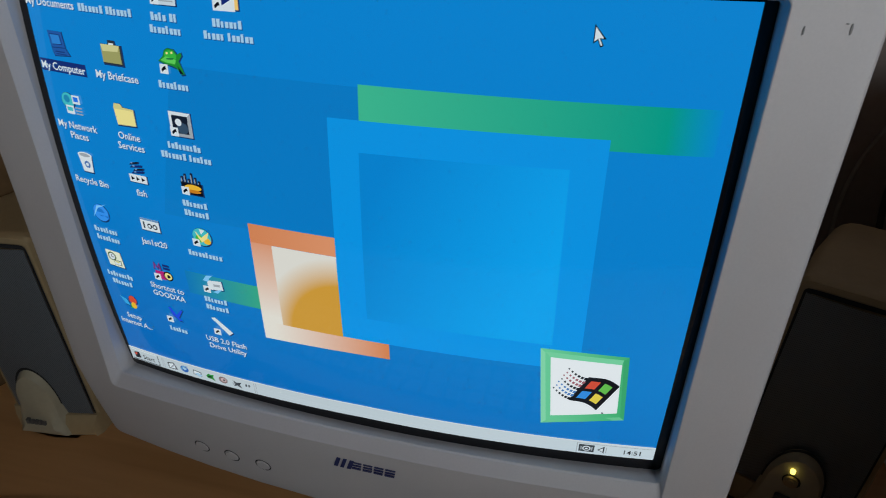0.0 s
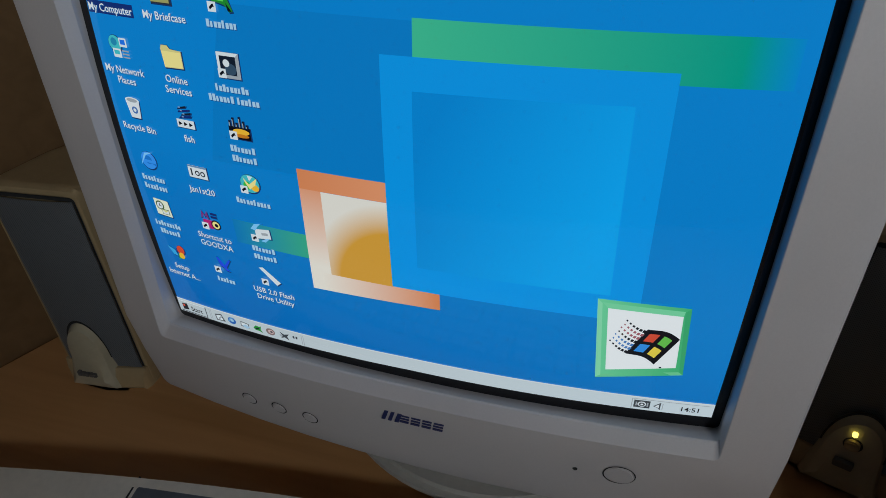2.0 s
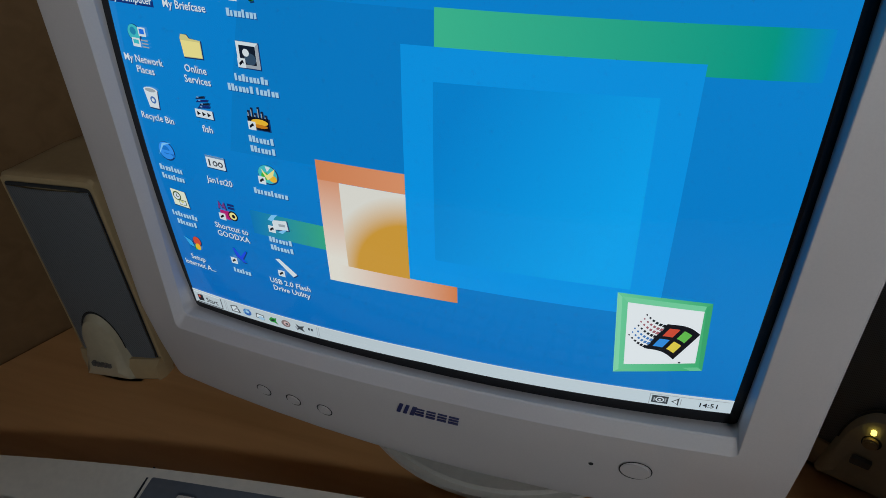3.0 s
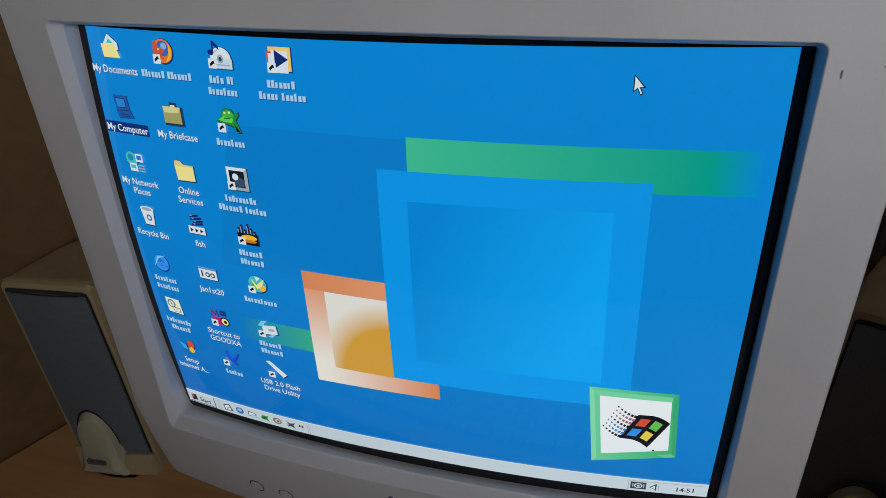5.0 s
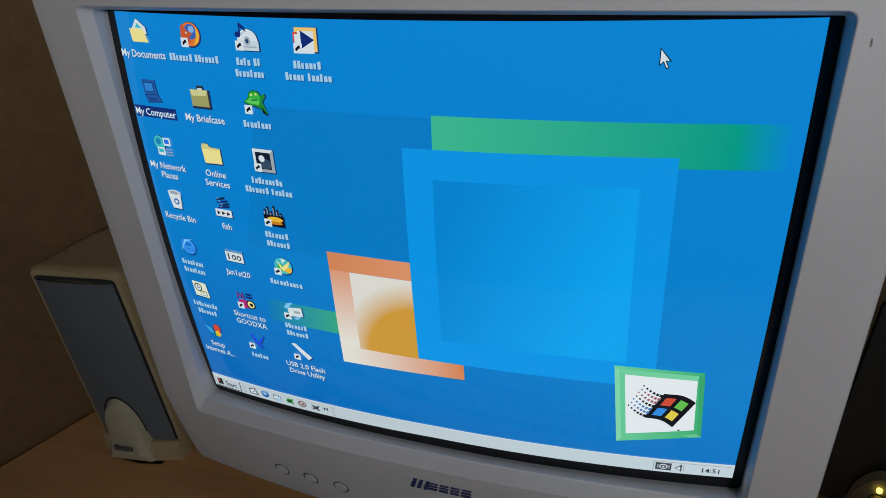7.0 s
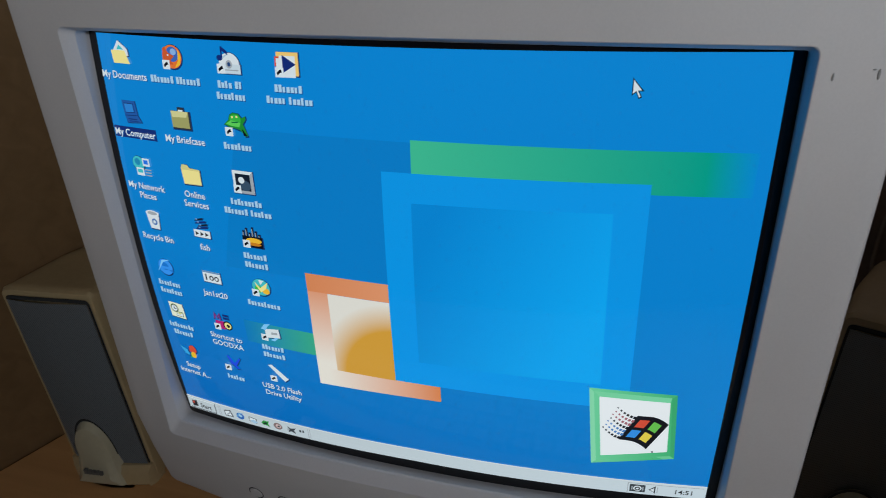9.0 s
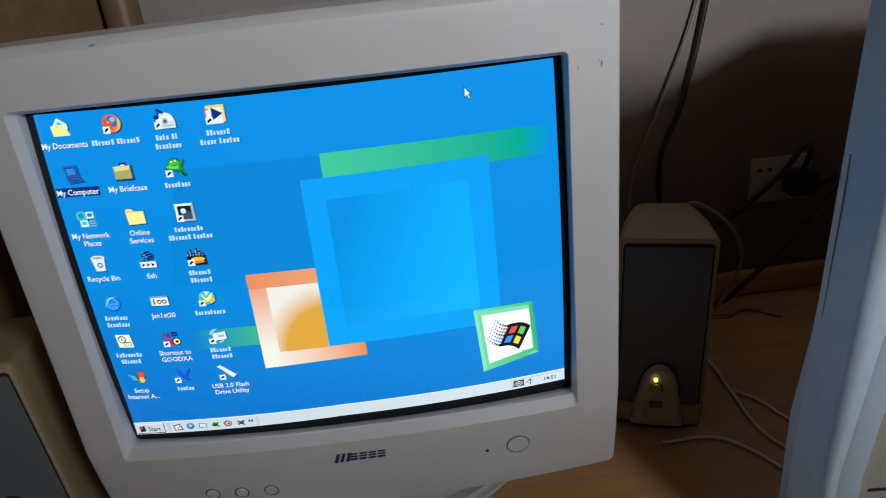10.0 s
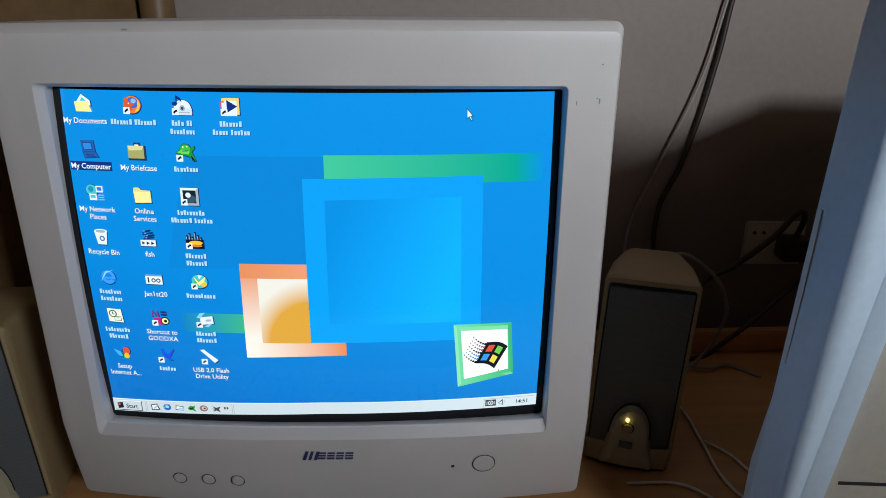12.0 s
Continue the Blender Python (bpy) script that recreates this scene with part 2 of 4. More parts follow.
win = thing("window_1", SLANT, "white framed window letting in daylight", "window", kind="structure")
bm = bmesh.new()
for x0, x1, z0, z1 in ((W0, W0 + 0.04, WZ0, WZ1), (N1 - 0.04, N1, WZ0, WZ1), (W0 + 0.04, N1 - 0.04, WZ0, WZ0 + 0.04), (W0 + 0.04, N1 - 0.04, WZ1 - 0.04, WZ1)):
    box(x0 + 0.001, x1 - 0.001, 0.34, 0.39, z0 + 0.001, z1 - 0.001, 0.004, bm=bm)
part("window_frame", bm, FRAME_GLEAM_WHITE, win)

bm = cyl(0.019, Z_TOP, Matrix.Translation((CORNER[0] + 0.021, CORNER[1] - 0.0195, Z_TOP / 2)), 24)
tagged(link("corner_trim", bm, PANEL), "dark brown rounded post in the wall corner", "trim", kind="structure")

# ---- the desk ----
desk_pts = [(CORNER[0] - 0.38 * 0.085 + 0.004, 0.325), (CORNER[0] + LEFT_DIR.x * 0.86 + 0.004, Y_BACK + LEFT_DIR.y * 0.86), (0.93, Y_BACK + LEFT_DIR.y * 0.86), (0.93, 0.325)]
desk = thing("desk", pose(0, 0, 0), "orange brown wood laminate desk in the corner", "desk")
bm = loft([[(x, y, desk_z(x) - 0.025) for x, y in desk_pts], [(x, y, desk_z(x)) for x, y in desk_pts]])
bmesh.ops.bevel(bm, geom=bm.edges[:], offset=0.003, segments=2, affect="EDGES")
part("desktop", bm, WOOD, desk)
bm = loft([[(x, y, desk_z(x) + z) for x, y in ((-0.26, 0.309), (0.93, 0.309), (0.93, 0.324), (-0.26, 0.324))] for z in (0.0, 0.028)])
bmesh.ops.bevel(bm, geom=bm.edges[:], offset=0.002, segments=2, affect="EDGES")
part("rear_edge", bm, WOOD, desk, "low raised strip along the rear edge")
for x, y in ((-0.45, -0.30), (0.88, -0.30), (0.88, 0.26), (-0.2, 0.26)):
    part("leg", box(x - 0.02, x + 0.02, y - 0.02, y + 0.02, 0, desk_z(x) - 0.024, 0.003), TOWER_BEIGE, desk)

# ---- the monitor ----
SC = 0.9995


def bow(x, z):
    k = 0.016 - 0.012 * min(1, max(0, (z - 0.81) / 0.36))
    return -k * (1 - min(1, (x / 0.2) ** 2)) + 0.19 * max(0, 0.868 - z)


def bezel_ring(hw, z0, z1, r, y, tilt=0.0, bowed=1.0, left=0.0, sag=0.0038):
    out = []
    for x, z in round_rect(-hw, hw, z0, z1, r):
        low = (z1 - z) / (z1 - z0)
        out.append((x - (left if x < 0 else 0) * min(1, abs(x) / 0.15), y + bowed * bow(x, z), z + tilt * low * (x / 0.1675 if x < 0 else x / 0.67) + (sag if hw > 0.185 else 0.0) * (1 - low) * min(0, x / 0.2)))
    return out


monitor = thing("crt_monitor", pose(0, 0, 0), "pale grey plastic tube monitor showing a blue desktop", "monitor")
rings = [
    bezel_ring(0.190, 0.8110, 1.158, 0.012, 0.085, bowed=0),
    bezel_ring(0.1985, 0.8005, 1.1675, 0.010, 0.070, bowed=0),
    bezel_ring(0.2025, 0.7980, 1.1684, 0.0060, 0.020, bowed=0.8),
    bezel_ring(0.2025, 0.7980, 1.1682, 0.0060, 0.0095),
    bezel_ring(0.2020, 0.7986, 1.1676, 0.0060, 0.0080),
    bezel_ring(0.1998, 0.8006, 1.1634, 0.0055, 0.0012),
    bezel_ring(0.1989, 0.8016, 1.1623, 0.005, 0.0002),
    bezel_ring(0.1980, 0.8026, 1.1614, 0.0045, 0.0000),
    bezel_ring(0.1900, 0.8130, 1.1550, 0.005, 0.0000, 0.0003),
    bezel_ring(0.1800, 0.8500, 1.1400, 0.004, 0.0000, 0.0010),
    bezel_ring(0.1713, 0.8668, 1.1320, 0.004, 0.0000, 0.0020, left=0.0027),
    bezel_ring(0.1683, 0.8704, 1.1294, 0.0035, 0.0000, 0.0025, left=0.0031),
    bezel_ring(0.1679, 0.8710, 1.1289, 0.0035, 0.0004, 0.0025, left=0.0030),
    bezel_ring(0.1670, 0.8780, 1.1271, 0.003, 0.0046, 0.0025, left=0.0006),
    bezel_ring(0.1668, 0.8787, 1.1265, 0.003, 0.0056, 0.0025),
    bezel_ring(0.1667, 0.8780, 1.1263, 0.003, 0.0075, 0.0025),
    bezel_ring(0.1667, 0.8700, 1.1263, 0.003, 0.0400, 0.0025, 0),
]
link("bezel", loft(rings, cap_start=False, cap_end=False), PLASTIC, monitor, "pale grey plastic front frame with a bowed chin", angle=20)
rear = []
for hw, z0, z1, y, r in ((0.189, 0.826, 1.156, 0.080, 0.012), (0.186, 0.830, 1.150, 0.12, 0.02), (0.155, 0.845, 1.120, 0.22, 0.03), (0.125, 0.860, 1.075, 0.33, 0.03), (0.115, 0.868, 1.060, 0.355, 0.025)):
    rear.append([(x, y, z) for x, z in round_rect(-hw, hw, z0, z1, r)])
part("rear_housing", loft(rear), PLASTIC_REAR, monitor)
# swivel foot
bm = cyl(0.130, 0.014, Matrix.Translation((0.02, 0.137, desk_z(-0.09) + 0.009)), 64, 0.005)
cyl(0.120, 0.022, Matrix.Translation((0.02, 0.137, DESK + 0.026)), 64, 0.0, 0.075, bm)
cyl(0.075, 0.05, Matrix.Translation((0.02, 0.137, DESK + 0.055)), 48, 0.0, 0.085, bm)
part("foot", bm, PLASTIC_REAR, monitor, "round swivel foot")


def glass_y(x, z):
    return -0.009 + (x * x + (z - SC) ** 2) / 2.0


def glass_patch(x0, x1, z0, z1, nx, nz, y_off):
    b = bmesh.new()
    rows = [[b.verts.new((x0 + (x1 - x0) * i / nx, glass_y(x0 + (x1 - x0) * i / nx, z0 + (z1 - z0) * j / nz) + y_off, z0 + (z1 - z0) * j / nz)) for i in range(nx + 1)] for j in range(nz + 1)]
    for a, c in zip(rows, rows[1:]):
        for i in range(nx):
            b.faces.new((a[i], a[i + 1], c[i + 1], c[i]))
    return b


screen = part("screen", glass_patch(-0.172, 0.172, 0.868, 1.132, 32, 24, 0.0008), GLASS_BLACK, monitor, "curved dark glass screen")

# ---- the picture on the screen ----
X0, X1, ZT, ZB = -0.1612, 0.1615, 1.1240, 0.8855


def on_glass(u, v, layer):
    """The place on the tube's face of a picture point, 800 across and 600 down."""
    x = X0 + (X1 - X0) * u / 800
    z = ZT + (ZB - ZT) * v / 600
    z += (0.0062 if x < 0 else 0.0005) * (x / 0.1615) * max(0, v / 600) ** 5
    x -= 0.003 * (1 - u / 800) * max(0, v / 600) ** 6
    return (x, glass_y(x, z) - 0.0001 * layer + 0.0004, z)


LIT = {}


def lit(name, c, c2=None, direction=(1, 0), lo=0.0, hi=1.0, mid=None, centre=None):
    """A glowing phosphor colour, sRGB 0 to 255, or a blend of two along a direction of the picture, or outwards from a centre."""
    if name in LIT:
        return LIT[name]
    lin = lambda q: [((v / 255 + 0.055) / 1.055) ** 2.4 if v > 10 else v / 255 / 12.92 for v in q]
    m = bpy.data.materials.new(name)
    m.use_nodes = True
    n, l = m.node_tree.nodes, m.node_tree.links
    p = n["Principled BSDF"]
    p.inputs["Base Color"].default_value = (0.006, 0.006, 0.008, 1)
    p.inputs["Roughness"].default_value = 0.09
    p.inputs["Emission Strength"].default_value = 1.38
    p.inputs["Emission Color"].default_value = (*lin(c), 1)
    uv = n.new("ShaderNodeUVMap")
    uv.uv_map = "picture"
    if c2 and centre:
        wide, far = n.new("ShaderNodeVectorMath"), n.new("ShaderNodeVectorMath")
        wide.operation, far.operation = "MULTIPLY", "DISTANCE"
        wide.inputs[1].default_value = (*direction, 0)
        far.inputs[1].default_value = (centre[0] * direction[0], centre[1] * direction[1], 0)
        l.new(uv.outputs[0], wide.inputs[0])
        l.new(wide.outputs[0], far.inputs[0])
        dot = far
    elif c2:
        dot = n.new("ShaderNodeVectorMath")
        dot.operation = "DOT_PRODUCT"
        dot.inputs[1].default_value = (*direction, 0)
        l.new(uv.outputs[0], dot.inputs[0])
    if c2:
        span = n.new("ShaderNodeMapRange")
        span.inputs["From Min"].default_value, span.inputs["From Max"].default_value = lo, hi
        l.new(dot.outputs["Value"], span.inputs["Value"])
        ramp = n.new("ShaderNodeValToRGB")
        ramp.color_ramp.elements[0].color, ramp.color_ramp.elements[1].color = (*lin(c), 1), (*lin(c2), 1)
        if mid:
            e = ramp.color_ramp.elements.new(mid[0])
            e.color = (*lin(mid[1]), 1)
        l.new(span.outputs[0], ramp.inputs[0])
        l.new(ramp.outputs[0], p.inputs["Emission Color"])
    LIT[name] = m
    return m


class Sheet:
    """A sheet of flat picture pieces that follows the tube's face."""

    def __init__(self):
        self.bm, self.mats, self.log = bmesh.new(), [], []
        self.uv = self.bm.loops.layers.uv.new("picture")

    def slot(self, mat):
        if mat not in self.mats:
            self.mats.append(mat)
        return self.mats.index(mat)

    def face(self, pts, mat, layer):
        self.log.append((layer, pts))
        f = self.bm.faces.new([self.bm.verts.new(on_glass(u, v, layer)) for u, v in pts])
        f.material_index = self.slot(mat)
        for lo, (u, v) in zip(f.loops, pts):
            lo[self.uv].uv = (u / 800, v / 600)
        return f

    def quad(self, a, b, c, d, mat, layer, n=1, m=None):
        """Corners clockwise from the upper left, cut into n by m pieces."""
        m = m or n
        at = lambda s, t: tuple((a[k] * (1 - s) + b[k] * s) * (1 - t) + (d[k] * (1 - s) + c[k] * s) * t for k in (0, 1))
        for i in range(n):
            for j in range(m):
                self.face([at(i / n, j / m), at(i / n, (j + 1) / m), at((i + 1) / n, (j + 1) / m), at((i + 1) / n, j / m)], mat, layer)

    def rect(self, u0, v0, u1, v1, mat, layer, n=1, m=None):
        self.quad((u0, v0), (u1, v0), (u1, v1), (u0, v1), mat, layer, n, m)

    def disc(self, cu, cv, ru, rv, mat, layer, seg=18, a0=0, a1=360):
        pts = [(cu + ru * math.cos(radians(a0 + (a1 - a0) * i / seg)), cv + rv * math.sin(radians(a0 + (a1 - a0) * i / seg))) for i in range(seg + (a1 - a0 < 360))]
        self.face(pts, mat, layer)

    def outline(self, mat, grow=1.3):
        """A dark rim behind all that has been drawn so far on the lowest layer."""
        low = min(k for k, _ in self.log)
        for _, pts in [e for e in self.log if e[0] == low]:
            cu, cv = sum(p[0] for p in pts) / len(pts), sum(p[1] for p in pts) / len(pts)
            far = [max(1e-6, math.hypot(u - cu, v - cv)) for u, v in pts]
            self.face([(u + grow * (u - cu) / d + 0.7, v + grow * (v - cv) / d + 0.7) for (u, v), d in zip(pts, far)], mat, low - 1)

    def poly(self, pts, mat, layer):
        self.face(pts, mat, layer)

    def letter(self, text, u, v, size, mat, layer, align="CENTER"):
        """Letters, their baseline at v, in picture points."""
        cu = bpy.data.curves.new("txt", "FONT")
        cu.body, cu.size, cu.align_x, cu.resolution_u = text, size, align, 2
        cu.offset = 0.012 * size
        ob = new("txt", cu)
        me = bpy.data.meshes.new_from_object(ob.evaluated_get(bpy.context.evaluated_depsgraph_get()))
        bpy.data.objects.remove(ob)
        pts = [(u + q.co.x * 0.93, v - q.co.y) for q in me.vertices]
        vs = [self.bm.verts.new(on_glass(a, b, layer)) for a, b in pts]
        k = self.slot(mat)
        for f in me.polygons:
            try:
                nf = self.bm.faces.new([vs[i] for i in f.vertices])
                nf.material_index = k
            except ValueError:
                pass
        bpy.data.meshes.remove(me)

    def bars(self, words, u, v, mat, layer, step=5.2, high=6.4):
        """Stand-ins for unlettered words: a plain upright bar for each letter, centred on u."""
        at = u - (sum(words) + (len(words) - 1) * 0.7) * step / 2
        for w in words:
            for i in range(w):
                tall = high * (1.34 if i == 0 or (3 * i + w) % 5 == 0 else 1.0)
                wide = step * (0.78 if (i + w) % 3 else 0.6)
                for d, m, lay in ((1.1, SHADE, layer - 1), (0.0, mat, layer)):
                    self.rect(at + d, v - tall + d, at + wide + d, v + d, m, lay)
                at += step
            at += step * 0.7

    def done(self, name, parent, label=""):
        me = bpy.data.meshes.new(name)
        self.bm.to_mesh(me)
        self.bm.free()
        for mt in self.mats:
            me.materials.append(mt)
        ob = new(name, me)
        ob.parent = parent
        if label:
            ob["label"] = label
        return ob


WHITE = lit("lit_white", (204, 216, 222))
BLACK = lit("lit_black", (8, 12, 22))
NAVYLIT = lit("lit_navy", (14, 40, 110))
YELLOW = lit("lit_yellow", (226, 216, 140))
KHAKI = lit("lit_khaki", (150, 152, 96))
ORANGE = lit("lit_orange", (214, 110, 48))
RED = lit("lit_red", (200, 74, 52))
GREEN = lit("lit_green", (52, 172, 62))
DGREEN = lit("lit_dark_green", (16, 110, 60))
BLUE = lit("lit_blue", (30, 110, 220))
TEAL = lit("lit_teal", (60, 180, 190))
GREY = lit("lit_grey", (150, 160, 168))
DGREY = lit("lit_dark_grey", (40, 48, 58))
GOLD = lit("lit_gold", (224, 176, 50))
MAGENTA = lit("lit_magenta", (170, 30, 110))
BAR = lit("lit_bar", (158, 196, 222))
SHADE = lit("lit_label_shade", (16, 84, 150))

s = Sheet()
s.rect(0, 0, 800, 600, lit("lit_desktop", (5, 129, 206), (2, 97, 176), (-0.35, 1), -0.35, 1.0, (0.58, (4, 123, 199))), 0, 32, 24)
s.done("wallpaper", screen, "blue desktop picture")
s = Sheet()
s.quad((200, 102), (560, 102), (560, 290), (150, 300), lit("lit_veil", (5, 119, 192)), 1, 12, 8)
s.done("picture_veil", screen, "paler blue patch of the desktop picture")
s = Sheet()
s.rect(160, 385, 275, 423, lit("lit_green_faint", (6, 117, 180), (50, 162, 130), (1, 0), 0.2, 0.34), 2, 6, 2)
s.done("picture_band", screen, "faint green band of the desktop picture")
s = Sheet()
s.rect(426, 99, 786, 147, lit("lit_green_band", (58, 178, 140), (2, 131, 204), (1, 0), 0.54, 0.985, (0.86, (0, 151, 131))), 3, 16, 3)
s.done("picture_band", screen, "green band of the desktop picture")
s = Sheet()
o1 = lit("lit_orange_top", (204, 128, 84), (212, 142, 102), (1, 0), 0.34, 0.48)
o2 = lit("lit_orange_side", (208, 136, 96), (220, 218, 208), (0, 1), 0.50, 0.72)
o3 = lit("lit_orange_foot", (220, 218, 208), (208, 128, 80), (1, 0), 0.36, 0.56)
s.quad((274, 288), (392, 288), (392, 315), (274, 315), o1, 4, 6, 2)
s.quad((274, 315), (303, 315), (302, 442), (271.5, 442), o2, 4, 2, 6)
s.quad((271.5, 442), (450, 441), (450, 468), (271, 473), o3, 4, 8, 2)
s.quad((303, 315), (392, 315), (390, 442), (302, 442), lit("lit_pale_square", (200, 150, 56), (214, 214, 206), (1.5, 1), 0.145, 0.215, centre=(0.492, 0.745)), 5, 6, 8)
s.done("picture_frame", screen, "orange and white square of the desktop picture")
s = Sheet()
s.quad((390, 138), (686, 135), (688, 440), (388, 441), lit("lit_blue_frame", (8, 143, 221), (4, 146, 226), (0, 1), 0.25, 0.7), 6, 16, 16)
s.quad((425, 174), (650, 170), (653, 403), (423, 403), lit("lit_blue_square", (3, 128, 204), (10, 160, 235), (1.0, 0.35), 0.68, 0.98), 7, 14, 14)
s.done("picture_square", screen, "bright blue square of the desktop picture")
s = Sheet()
s.quad((640, 409), (744, 410), (752, 521), (650, 544), lit("lit_logo_frame", (104, 200, 152), (58, 170, 112), (1, 0), 0.80, 0.94), 8, 6, 6)
s.quad((653, 422), (737, 423), (742, 509), (661, 527), lit("lit_card_white", (222, 230, 234)), 9, 6, 6)


def flag(a, b):
    """A point of the waving flag: a across 0 to 1, b down 0 to 1."""
    return (675 + 63 * a - b * (17 + 4 * a), 434.5 + 29.5 * a + 39 * b + 4 * a * b + 5.5 * math.sin(5.84 * a))


def flagpiece(a0, a1, b0, b1, mat, layer, n=4):
    m = 1 if b1 - b0 < 0.2 else 4
    for i in range(n):
        for j in range(m):
            p, q = a0 + (a1 - a0) * i / n, a0 + (a1 - a0) * (i + 1) / n
            c, d = b0 + (b1 - b0) * j / m, b0 + (b1 - b0) * (j + 1) / m
            s.face([flag(p, c), flag(p, d), flag(q, d), flag(q, c)], mat, layer)


s.quad((640, 409), (646, 415), (656, 538), (650, 544), lit("lit_card_pale", (126, 208, 166)), 9, 1, 6)
s.quad((650, 544), (656, 537), (746, 516), (752, 521), lit("lit_card_edge", (100, 192, 142)), 9, 6, 1)
s.quad((738, 416), (744, 410), (752, 521), (747, 515), lit("lit_card_deep", (54, 162, 108)), 9, 1, 6)
s.quad((646, 414), (738, 415), (737, 423), (653, 422), lit("lit_card_top", (112, 202, 156)), 9, 6, 1)
s.disc(724, 511, 1.6, 1.4, DGREY, 10, 8)
flagpiece(0.40, 1.0, -0.05, 1.05, BLACK, 10, 10)
flagpiece(0.50, 0.69, 0.11, 0.44, RED, 11)
flagpiece(0.77, 0.92, 0.11, 0.44, lit("lit_leaf", (96, 182, 76)), 11)
flagpiece(0.50, 0.69, 0.56, 0.89, lit("lit_azure", (46, 136, 216)), 11)
flagpiece(0.77, 0.92, 0.56, 0.89, lit("lit_lemon", (216, 198, 72)), 11)
for row in range(7):
    for col in range(6):
        a = 0.02 + 0.066 * col + 0.012 * (row % 2)
        w = 0.026 + 0.0062 * col
        b = row / 6 * 0.92
        mat = BLACK if row in (0, 3, 6) else (lit("lit_pale_red", (150, 90, 100)) if row < 3 else lit("lit_pale_blue", (70, 120, 180)))
        flagpiece(a, a + w, b, b + 0.05 + 0.011 * col, mat, 11, 1)
s.done("picture_emblem", screen, "four-coloured waving emblem on a white card")

# taskbar
s = Sheet()
s.rect(0, 573, 800, 600, lit("lit_taskbar", (176, 190, 196), (190, 206, 214), (1, 0), 0, 1), 3, 32, 2)
s.rect(0, 573, 800, 574.5, WHITE, 4, 32, 1)
s.done("taskbar", screen, "pale grey taskbar")
s = Sheet()
s.rect(3, 577, 56, 578.2, WHITE, 5, 4, 1)
s.rect(3, 597, 57, 598.5, DGREY, 5, 4, 1)
s.rect(56, 577, 57.5, 598, DGREY, 5)
s.quad((8, 583), (19, 581), (20, 593), (9, 595), BLACK, 5)
s.quad((10, 584), (14, 583.5), (14, 588), (10, 588), RED, 6)
s.letter("Start", 37, 593, 13, BLACK, 6)
s.done("start_button", screen, "start button of the taskbar")
s = Sheet()
INK = lit("lit_soft_ink", (52, 60, 66))
s.quad((75, 583), (88, 580), (93, 594), (76, 595), INK, 5)
s.quad((77, 584.5), (86, 582), (90, 592), (78, 593), WHITE, 6)
s.quad((80, 590), (88, 583), (90, 584.5), (82, 592), GREY, 7)
s.disc(107, 587, 7.6, 7, lit("lit_mid_blue", (28, 92, 170)), 5, 16)
s.disc(107.5, 586, 3.6, 3, lit("lit_pale_ring", (150, 186, 210)), 6, 12)
s.poly([(99, 590), (105, 580), (115, 579), (106, 583), (102, 590)], lit("lit_pale_ring2", (92, 148, 196)), 7)
s.quad((124, 582), (139, 584), (138, 594), (123, 592), INK, 5)
s.quad((125.5, 583.5), (137.5, 585), (136.5, 592), (124.5, 590.5), WHITE, 6)
s.poly([(126, 590), (133, 586), (141, 590), (134, 595)], lit("lit_pale_ring", (150, 186, 210)), 7)
s.poly([(147, 588), (152, 582), (158, 583), (162, 581), (160, 588), (163, 595), (157, 592), (150, 592)], lit("lit_green2", (28, 132, 46)), 5)
s.poly([(150, 588), (157, 585), (158, 588), (152, 590)], BLACK, 6)
s.disc(178, 587, 8, 7, lit("lit_brown_ring", (120, 104, 104)), 5, 16)
s.disc(179, 586.5, 5, 4.2, lit("lit_rose", (190, 168, 168)), 6, 12)
s.disc(180, 586.5, 2.4, 2, INK, 7, 10)
s.poly([(195, 581), (202, 585), (211, 582), (207, 588), (210, 595), (202, 591), (196, 594), (199, 588)], INK, 5)
s.poly([(194, 586), (200, 587), (196, 592)], GREY, 6)
for u in (64, 67, 232, 235):
    s.rect(u, 577, u + 1, 598, GREY, 5)
s.rect(217, 583, 220, 588, DGREY, 5)
s.rect(222, 583, 225, 588, DGREY, 5)
s.done("quick_launch", screen, "small launch pictures on the taskbar")
s = Sheet()
s.rect(700, 577, 796, 578, GREY, 5, 4, 1)
s.rect(700, 577, 701, 598, GREY, 5)
s.rect(703, 580, 723, 595, INK, 5)
s.disc(713, 587.5, 5.4, 5.4, WHITE, 6, 14)
s.disc(713, 587.5, 3.8, 3.8, INK, 7, 12)
s.disc(713, 587.5, 1.8, 1.8, WHITE, 8, 10)
for d in (-1, 1):
    s.quad((713 + 7 * d - 0.8, 583.5), (713 + 7 * d + 0.8, 583.5), (713 + 7 * d + 0.8, 591.5), (713 + 7 * d - 0.8, 591.5), GREY, 6)
s.poly([(727, 589), (733, 583), (736, 580), (736, 596), (733, 592)], INK, 5)
s.poly([(729, 588.5), (734, 584), (734.5, 592)], WHITE, 6)
s.rect(738, 582, 739, 594, GREY, 5)
s.letter("14:51", 772, 592.5, 12.5, BLACK, 6)
s.done("tray_clock", screen, "clock and small pictures at the end of the taskbar")

# ---- desktop icons ----


def arrow_box(s, u, v):
    s.rect(u - 15, v + 4, u - 4, v + 15, WHITE, 9)
    s.poly([(u - 12, v + 13), (u - 13, v + 10), (u - 9, v + 6.5), (u - 7, v + 6), (u - 6, v + 10), (u - 8, v + 9.5)], BLACK, 10)


